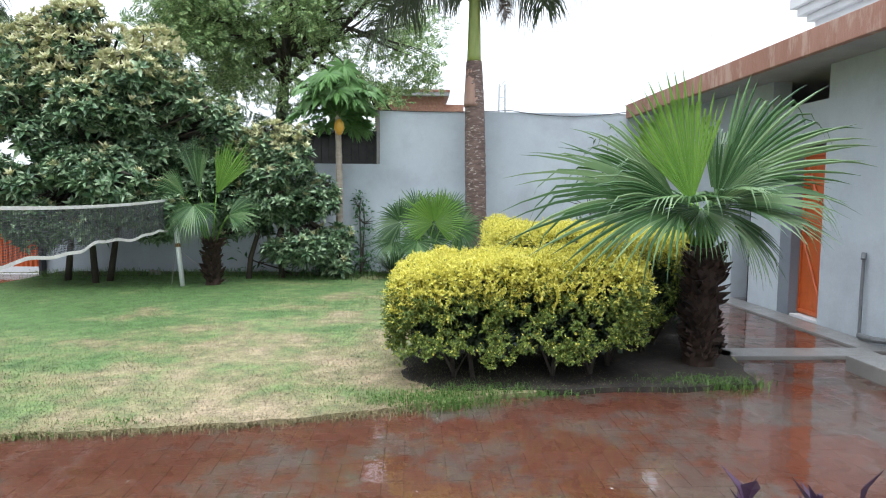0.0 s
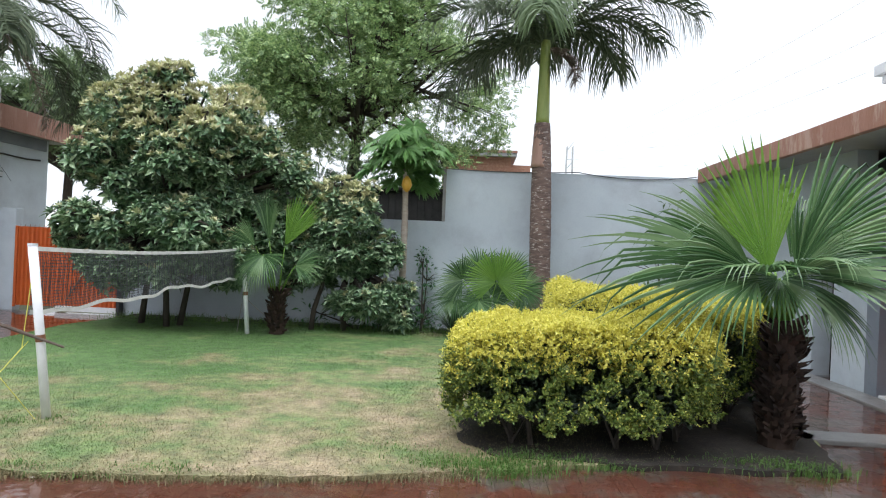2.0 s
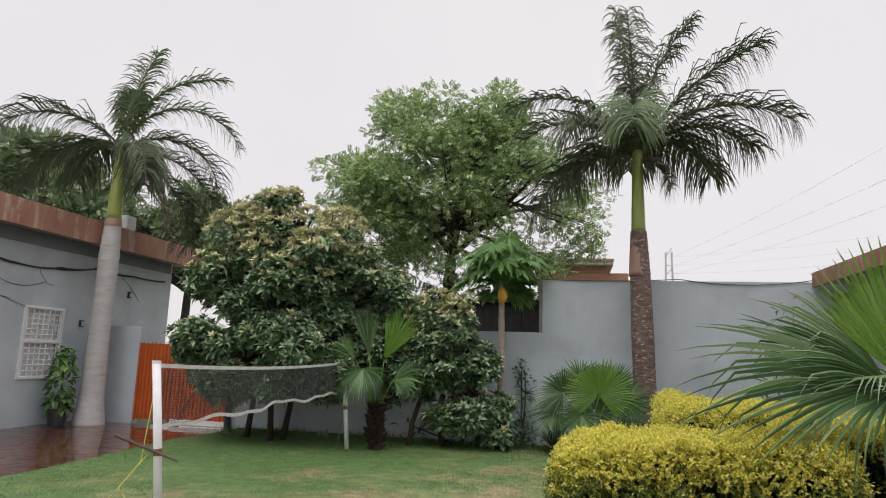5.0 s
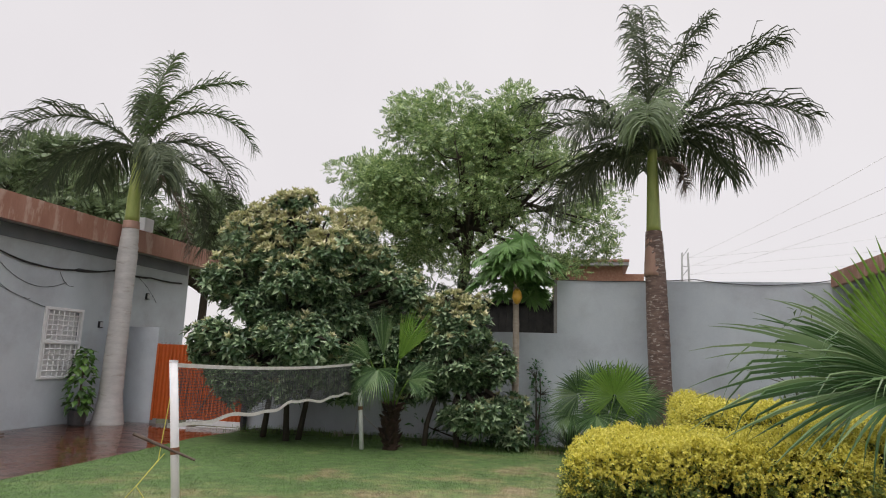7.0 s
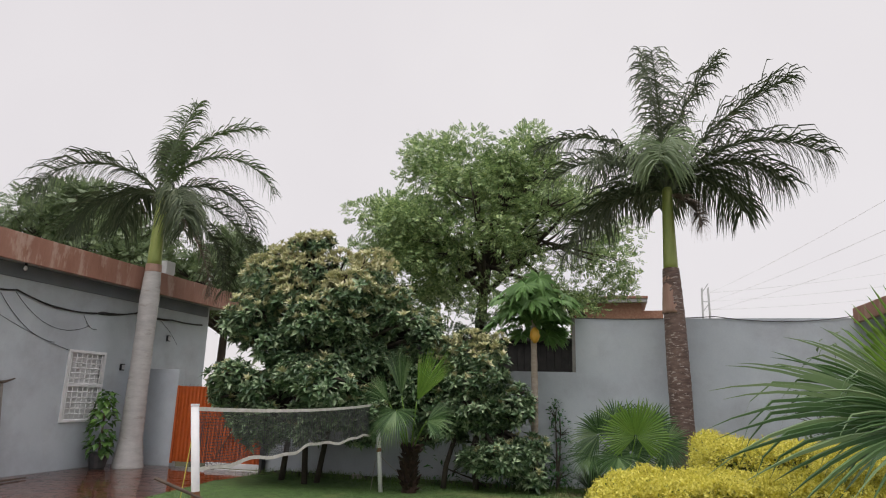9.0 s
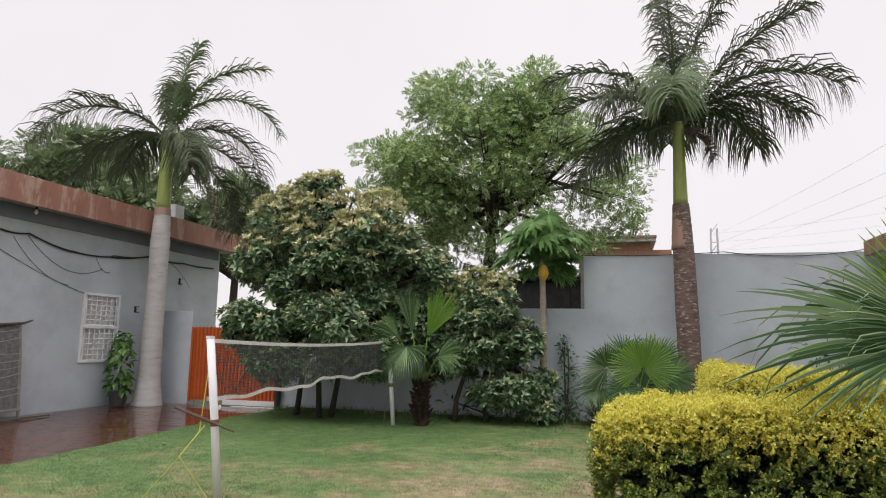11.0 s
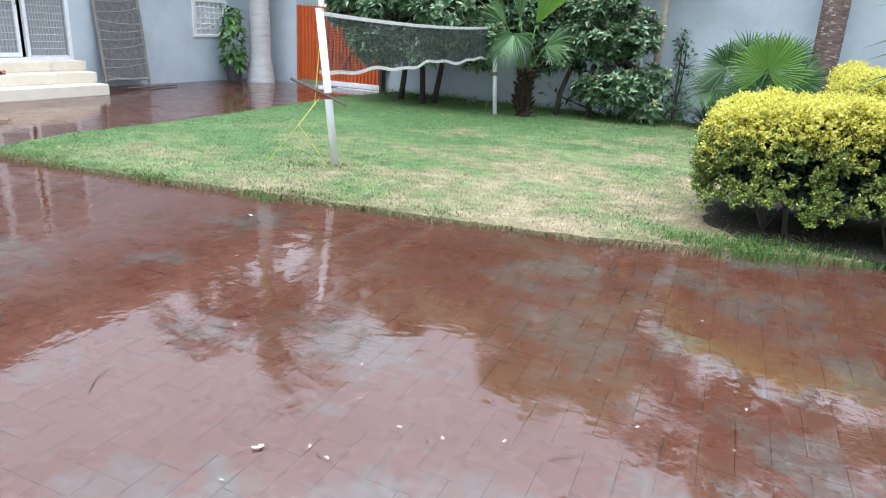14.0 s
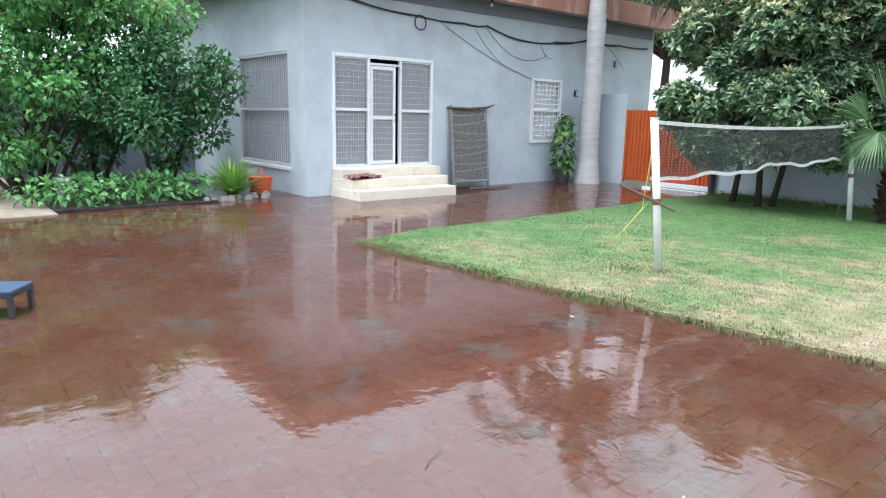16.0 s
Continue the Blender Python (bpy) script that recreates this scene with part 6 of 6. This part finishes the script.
# planted corner beside the house
solid("sand_patch", box(-16.2, -10.3, -2.2, 0.5, -0.05, 0.022, 0.01), SAND, "damp sandy ground beside the planted corner", "ground", "structure")
solid("corner_bed", box(-16.2, -10.6, 0.5, 2.75, -0.05, 0.03, 0.01), SOIL, "dark wet soil of the planted corner beside the house", "ground", "structure")
leafy_shrub("large_shrub", (-12.3, 2.35, 0.0), "large dense dark green shrub beside the house corner", [((0, 0, 1.75), (0.95, 0.85, 0.85)), ((0.3, 0.6, 1.35), (0.7, 0.6, 0.7)), ((-0.3, -0.4, 1.9), (0.8, 0.7, 0.7)), ((0.5, 0.1, 0.9), (0.6, 0.6, 0.5)), ((0.75, 0.75, 1.9), (0.55, 0.5, 0.5)), ((0.6, -0.5, 1.2), (0.7, 0.6, 0.7))], 1700, 0.115, LEAF_BUSH, 66, ROUND, stem=0.04, heap=8)
leafy_shrub("leafy_tree", (-12.9, 0.55, 0.0), "bright green leafy small tree in the planted corner", [((0, 0, 2.2), (0.9, 0.9, 0.75)), ((-0.6, -1.0, 2.5), (1.1, 1.0, 0.9)), ((0.9, 0.3, 1.6), (0.55, 0.5, 0.4)), ((0.2, -1.2, 1.7), (0.8, 0.8, 0.5)), ((-0.4, 0.6, 2.6), (0.7, 0.7, 0.5)), ((0.35, -0.4, 0.9), (0.7, 0.8, 0.5)), ((0.0, -1.4, 1.1), (0.8, 0.8, 0.6)), ((-0.8, -0.6, 3.1), (0.9, 0.9, 0.6)), ((-0.6, 0.9, 3.35), (0.9, 0.8, 0.6)), ((-0.5, 0.1, 3.5), (0.8, 0.8, 0.5)), ((0.3, 0.9, 2.0), (0.6, 0.6, 0.5)), ((0.3, 1.3, 3.3), (0.9, 0.9, 0.8)), ((0.0, 2.0, 3.0), (0.8, 0.8, 0.7)), ((0.2, 0.5, 2.9), (0.8, 0.8, 0.7))], 1500, 0.125, LEAF_SHRUB, 67, ROUND, stem=0.04, category="tree", heap=8)
leafy_shrub("dark_shrub", (-14.6, 1.8, 0.0), "dark green shrub in the shade behind", [((0, 0, 1.4), (1.0, 1.3, 1.2)), ((0.2, 1.0, 1.8), (0.9, 0.8, 0.9)), ((0, -1.2, 1.6), (0.9, 0.9, 1.0))], 1200, 0.16, LEAF_BUSH, 68, ROUND, stem=0.05, heap=6)
for k, (x, y, s_) in enumerate([(-10.95, 0.8, 1.0), (-10.95, 1.35, 1.0), (-11.0, 1.9, 1.0), (-11.05, 2.45, 0.9), (-11.5, 1.1, 0.9), (-11.6, 2.0, 0.9), (-11.3, 0.4, 0.9)]):
    leafy_shrub("ground_cover_plant", (x, y, 0.03), "low bright green ground-cover plant", [((0, 0, 0.2), (0.42 * s_, 0.42 * s_, 0.21 * s_)), ((0.12, 0.1, 0.27), (0.26, 0.26, 0.15))], 900, 0.12, LEAF_SHRUB, 70 + k, ROUND, category="plant", stem=0.008, group="ground-cover plants")
strap_clump("sago_palm", (-11.0, 3.15, 0.05), "small bright green sago palm at the house corner", 230, 0.72, LEAF_FAN_YOUNG, 81, 0.03, 0.7)
tub = thing("plastic_tub", (-11.3, 3.75, 0.0), "orange-red plastic tub against the house", "tub")
part("body", tube([(0, 0, 0.0), (0, 0, 0.03), (0, 0, 0.26), (0, 0, 0.30)], [0.15, 0.17, 0.2, 0.21], 18), TERRACOTTA, tub, smooth=True)
part("rim", tube(np.stack([0.21 * np.cos(np.linspace(0, 2 * np.pi, 20)), 0.21 * np.sin(np.linspace(0, 2 * np.pi, 20)), np.full(20, 0.30)], -1), 0.014, 6), TERRACOTTA, tub)
part("handle", tube([(-0.1, 0, 0.31), (-0.06, 0, 0.45), (0.06, 0, 0.47), (0.1, 0, 0.32)], 0.012, 6), TERRACOTTA, tub)
wp = thing("flower_pot", (-12.6, 0.95, 0.03), "white flower pot among the plants", "flower pot")
part("body", tube([(0, 0, 0), (0, 0, 0.02), (0, 0, 0.24), (0, 0, 0.27)], [0.09, 0.11, 0.15, 0.155], 16), POT_WHITE, wp, smooth=True)
for k in range(9):
    st = solid("stone", scatter(np.array([(-.5, -.4, 0), (.5, -.45, 0), (.55, .4, 0), (-.45, .5, 0), (-.35, -.25, .55), (.3, -.3, .6), (.35, .25, .5), (-.3, .3, .65)]), np.array([[0, 3, 2, 1], [4, 5, 6, 7], [0, 1, 5, 4], [1, 2, 6, 5], [2, 3, 7, 6], [3, 0, 4, 7]]), np.zeros((1, 3)), np.eye(3)[None], np.array([0.1 + 0.05 * r_.uniform()])), STONE, "pale edging stone beside the planted corner", "stone", group="edging stones")
    st.matrix_world = pose(-10.72 - 0.04 * k * r_.uniform(), 2.6 + k * 0.14, 0.0, 0, 0, 50 * k)
st = solid("stone", scatter(np.array([(-.5, -.4, 0), (.5, -.45, 0), (.55, .4, 0), (-.45, .5, 0), (-.35, -.25, .35), (.3, -.3, .4), (.35, .25, .35), (-.3, .3, .4)]), np.array([[0, 3, 2, 1], [4, 5, 6, 7], [0, 1, 5, 4], [1, 2, 6, 5], [2, 3, 7, 6], [3, 0, 4, 7]]), np.zeros((1, 3)), np.eye(3)[None], np.array([0.22])), STONE, "pale flat stone on the grass by the wall", "stone")
st.matrix_world = pose(-5.0, 10.95, 0.03, 0, 0, 20)

# low blue cot at the yard's edge
table = thing("low_stool", (-5.80, -0.36, 0.0), "low bench with a slate-blue sheet top on a black frame", "bench", rz=-34)
part("sheet_top", box(0.0, 0.29, -0.85, 0.0, 0.165, 0.185, 0.006), BLUE_CLOTH, table, "taut slate-blue sheet")
for x0_, x1_, y0_, y1_ in ((0.0, 0.29, -0.03, 0.0), (0.0, 0.29, -0.85, -0.82), (0.0, 0.03, -0.82, -0.03), (0.26, 0.29, -0.82, -0.03)):
    part("rail", box(x0_, x1_, y0_, y1_, 0.135, 0.164, 0.004), BLACK, table)
for x, y in ((0.018, -0.018), (0.272, -0.018), (0.018, -0.832), (0.272, -0.832)):
    part("leg", box(x - 0.016, x + 0.016, y - 0.016, y + 0.016, 0, 0.134, 0.004), BLACK, table)

bag = thing("plastic_bag", (-0.1, 10.95, 0.04), "crumpled blue plastic bag on the grass behind the hedge", "bag")
r_ = np.random.RandomState(5)
v, f = tube([(-0.12, 0, 0.03), (-0.06, 0.01, 0.06), (0.02, 0, 0.055), (0.1, 0.01, 0.04), (0.15, 0, 0.02)], [0.02, 0.06, 0.055, 0.05, 0.015], 10, 0.3)
part("bag", (v, f), BLUE_BAG, bag)

# ---- badminton net ----
NB, NT = np.array([-3.775, 4.317, 0.0]), np.array([-3.90, 4.23, 1.40])
FB, FT = np.array([-4.03, 9.58, 0.0]), np.array([-4.16, 9.56, 1.41])
net = thing("badminton_net", (0, 0, 0), "sagging black badminton net with white tapes on two white posts", "net")
for b_, t_ in ((NB, NT), (FB, FT)):
    post = part("post", tube([b_ - [0, 0, 0.05], b_ * 0.5 + t_ * 0.5, t_], 0.036, 10), WHITE_METAL, net, smooth=True)
    part("cap", tube([t_, t_ + [0, 0, 0.02]], 0.038, 10), WHITE_METAL, post)
    part("joint", tube([b_ + (t_ - b_) * 0.46, b_ + (t_ - b_) * 0.50], 0.039, 10), RUST, post, "rusty joint of the post")
s = np.linspace(0, 1, 60)
top_line = NT * (1 - s[:, None]) + FT * s[:, None] - np.stack([0 * s, 0 * s, 0.02 + 0.05 * 4 * s * (1 - s)], -1)
low_h = 0.49 - 0.07 * s + 0.02 * np.sin(s * 21) + 0.012 * np.sin(s * 47 + 1) + 0.02 * np.sin(s * 9)
low_line = top_line - np.stack([0.03 * np.sin(s * 14), 0 * s, low_h], -1)


def ribbon(line, height, thick=0.006):
    k = len(line)
    v = np.concatenate([line + [thick / 2, 0, height / 2], line + [thick / 2, 0, -height / 2], line + [-thick / 2, 0, -height / 2], line + [-thick / 2, 0, height / 2]])
    i = np.arange(k - 1)
    return v, np.concatenate([np.stack([a * k + i, b * k + i, b * k + i + 1, a * k + i + 1], -1) for a, b in ((0, 1), (1, 2), (2, 3), (3, 0))])


part("top_tape", ribbon(top_line, 0.035), TAPE, net, "white top tape")
part("bottom_tape", ribbon(low_line, 0.035), TAPE, net, "slack white bottom tape")
cords = []
for k in range(230):
    q = (k + 0.5) / 230
    a_ = np.array([np.interp(q, s, top_line[:, c]) for c in range(3)])
    b_ = np.array([np.interp(q, s, low_line[:, c]) for c in range(3)])
    cords.append(tube([a_, (a_ + b_) / 2 + [rng.uniform(-0.01, 0.01), rng.uniform(-0.01, 0.01), 0], b_], 0.0024, 3))
for k in range(20):
    w = (k + 0.5) / 20
    cords.append(tube(top_line[::3] * (1 - w) + low_line[::3] * w, 0.0024, 3))
part("mesh", gather(*cords), NET_CORD, net, "fine black net mesh")
solid("guy_rope", gather(tube([NT + [0, 0, -0.75], (-3.98, 4.02, 0.42), (-4.32, 3.98, 0.03)], 0.003, 5), tube([(-3.98, 4.02, 0.42), (-3.80, 4.2, 0.05)], 0.003, 5), tube([NT + [0.02, 0, -0.1], (-3.93, 4.2, 0.6), (-3.98, 4.02, 0.42)], 0.004, 5)), ROPE_YELLOW, "yellow nylon guy rope tied to the net post", "rope")
solid("guy_rope", gather(tube(arc(FT + [0.02, 0, -0.75], (-3.5, 10.1, 0.03), 0.05), 0.006, 5), tube([FT + [0.02, 0, -0.9], (-4.25, 9.7, 0.04)], 0.005, 5)), ROPE_GREY, "grey guy rope staked beside the far net post", "rope")
solid("branch_stick", tube([(-4.12, 4.10, 0.81), (-3.93, 4.2, 0.72), (-3.66, 4.31, 0.60)], [0.014, 0.016, 0.009], 7, 0.15), WOOD_DARK, "dark broken branch caught on the net post", "stick")

# ---- purple potted plants by the camera's edge of the yard ----
for x, y, zt, sd in ((0.55, 1.0, 0.74, 91), (0.76, 1.0, 0.74, 92), (0.89, 1.0, 0.73, 93)):
    pot = thing("purple_plant", (x, y, 0.0), "dark purple-leaved plant in a dark pot", "potted plant", group="purple potted plants")
    part("pot", tube([(0, 0, 0), (0, 0, 0.02), (0, 0, 0.2), (0, 0, 0.22)], [0.08, 0.1, 0.13, 0.135], 14), POT_DARK, pot, smooth=True)
    r_ = np.random.RandomState(sd)
    n = 22
    t = r_.uniform(0, 2 * np.pi, n)
    el = np.radians(r_.uniform(30, 85, n))
    w = np.stack([np.cos(t) * np.cos(el), np.sin(t) * np.cos(el), np.sin(el)], -1)
    hz = r_.uniform(0.2, zt - 0.12, n)
    part("stem", tube([(0, 0, 0.15), (0.01, 0, zt - 0.1)], 0.008, 5), LEAF_PURPLE, pot)
    part("leaves", scatter(LEAF6, LEAF6_F, np.stack([0 * hz, 0 * hz, hz], -1), frames_of(w, np.tile([0.1, 0.1, 1.0], (n, 1))), r_.uniform(0.1, 0.16, n)), LEAF_PURPLE, pot)

# ---- litter on the wet paving ----
PLACES = [(-1.64, 0.53), (-1.63, 1.17), (-1.14, 0.87), (-1.30, 0.86), (-0.56, 1.27), (-0.4, 2.4), (-3.38, 2.6), (-3.07, 3.13), (-0.95, 0.95), (-1.5, 0.62), (-1.42, 0.6), (-2.3, 1.2), (-0.2, 1.6), (0.6, 2.4), (-2.9, 1.9)]
for k, (x, y) in enumerate(PLACES):
    size_ = 0.032 if k in (0, 6, 7) else 0.014
    pl = solid("fallen_petal", scatter(LEAF6 * [1.8, 1, 0.6], LEAF6_F, np.zeros((2, 3)), np.stack([np.eye(3), np.array([[0, -1, 0], [1, 0, 0], [0, 0, 1.0]])]), np.array([size_, size_ * 0.8])), PETAL, "pale fallen petal on the wet paving", "petal", group="fallen petals")
    pl.matrix_world = pose(x, y, 0.006, 0, 0, 47 * k)

r_ = np.random.RandomState(123)
n = 520
px, py = r_.uniform(-8.5, 3.2, n), r_.uniform(-0.6, 3.6, n)
ok = ~inside(px, py - 0.1, LAWN_EDGE)
px, py = px[ok], py[ok]
n = len(px)
t = r_.uniform(0, 2 * np.pi, n)
way = np.stack([np.cos(t), np.sin(t), r_.normal(0, 0.05, n)], -1)
bits = scatter(LEAF6 * [1.0, 1, 0.5], LEAF6_F, np.stack([px, py, np.full(n, 0.003)], -1), frames_of(way, np.tile([0.02, 0.03, 1.0], (n, 1))), r_.uniform(0.008, 0.028, n))
solid("leaf_litter", bits, LITTER, "scattered wet leaf scraps floating on the paving", "litter", "stuff")
twigs = []
for k in range(26):
    x, y, a = r_.uniform(-7, 2), r_.uniform(-0.3, 2.6), r_.uniform(0, np.pi)
    l_ = r_.uniform(0.06, 0.2)
    twigs.append(tube([(x, y, 0.003), (x + l_ * 0.5 * math.cos(a + 0.15), y + l_ * 0.5 * math.sin(a + 0.15), 0.005), (x + l_ * math.cos(a), y + l_ * math.sin(a), 0.003)], 0.0018, 4))
solid("twigs", gather(*twigs), WOOD_DARK, "thin wet twigs scattered on the paving", "litter", "stuff")

# ---- brick pavers in herringbone, flooded with rain ----
BL, BW = 0.232, 0.116


def paver_mesh(cx, cy, along_x, tilt, drop):
    hx, hy = (BL / 2, BW / 2) if along_x else (BW / 2, BL / 2)
    g, bev = 0.0011, 0.0018
    v = []
    for ins, z in ((g, -0.04), (g, -bev), (g + bev, 0.0)):
        v += [(cx - hx + ins, cy - hy + ins, z), (cx + hx - ins, cy - hy + ins, z), (cx + hx - ins, cy + hy - ins, z), (cx - hx + ins, cy + hy - ins, z)]
    v = np.array(v)
    v[:, 2] += drop + (v[:, 0] - cx) * tilt[0] + (v[:, 1] - cy) * tilt[1]
    return v


PAVER_F = np.array([[0, 1, 5, 4], [1, 2, 6, 5], [2, 3, 7, 6], [3, 0, 4, 7], [4, 5, 9, 8], [5, 6, 10, 9], [6, 7, 11, 10], [7, 4, 8, 11], [8, 9, 10, 11]])
solid_areas = [(3.98, 9.0, 5.0, 12.0), (3.35, 9.0, 3.2, 4.62), (-11.2, HX + 0.0, 4.28, 12.0), (2.45, 3.98, 4.98, 5.30), (-16.2, -10.75, 0.35, 3.9), (4.31, 9, -4, 12)]
near, rest = [], []
for i in range(int(-14.4 / BW), int(4.4 / BW)):
    for j in range(int(-3.2 / BW), int(11.4 / BW)):
        kind_ = (i - j) % 4
        if kind_ == 0:
            cx, cy, along = (i + 1) * BW, (j + 0.5) * BW, True
        elif kind_ == 2:
            cx, cy, along = (i + 0.5) * BW, j * BW, False
        else:
            continue
        if any(a < cx < b and c < cy < d for a, b, c, d in solid_areas) or (cx < HX and cy > 4.2) or inside(np.array([cx]), np.array([cy - 0.12]), LAWN_EDGE)[0] or cy > 11.35:
            continue
        swell = noise.noise((cx * 0.7, cy * 0.7, 9)) * 0.0025
        v = paver_mesh(cx, cy, along, rng.normal(0, 0.003, 2), -0.0076 + swell + rng.normal(0, 0.0006))
        (near if (-2.9 < cx < 0.3 and 0.55 < cy < 1.75) else rest).append(v)
near.sort(key=lambda v: abs(v[:, 0].mean() + 1.2))
rest += near[290:]
for v in near[:290]:
    part("brick", (v, PAVER_F), PAVER, paving)
part("brick_field", gather(*[(v, PAVER_F) for v in rest]), PAVER, paving, "red brick pavers in herringbone bond", kind="stuff")
solid("water", sheet(-14.4, 4.6, -3.2, 11.46, -0.0012), WATER, "thin sheet of rain water standing on the brick paving", "water", "structure")
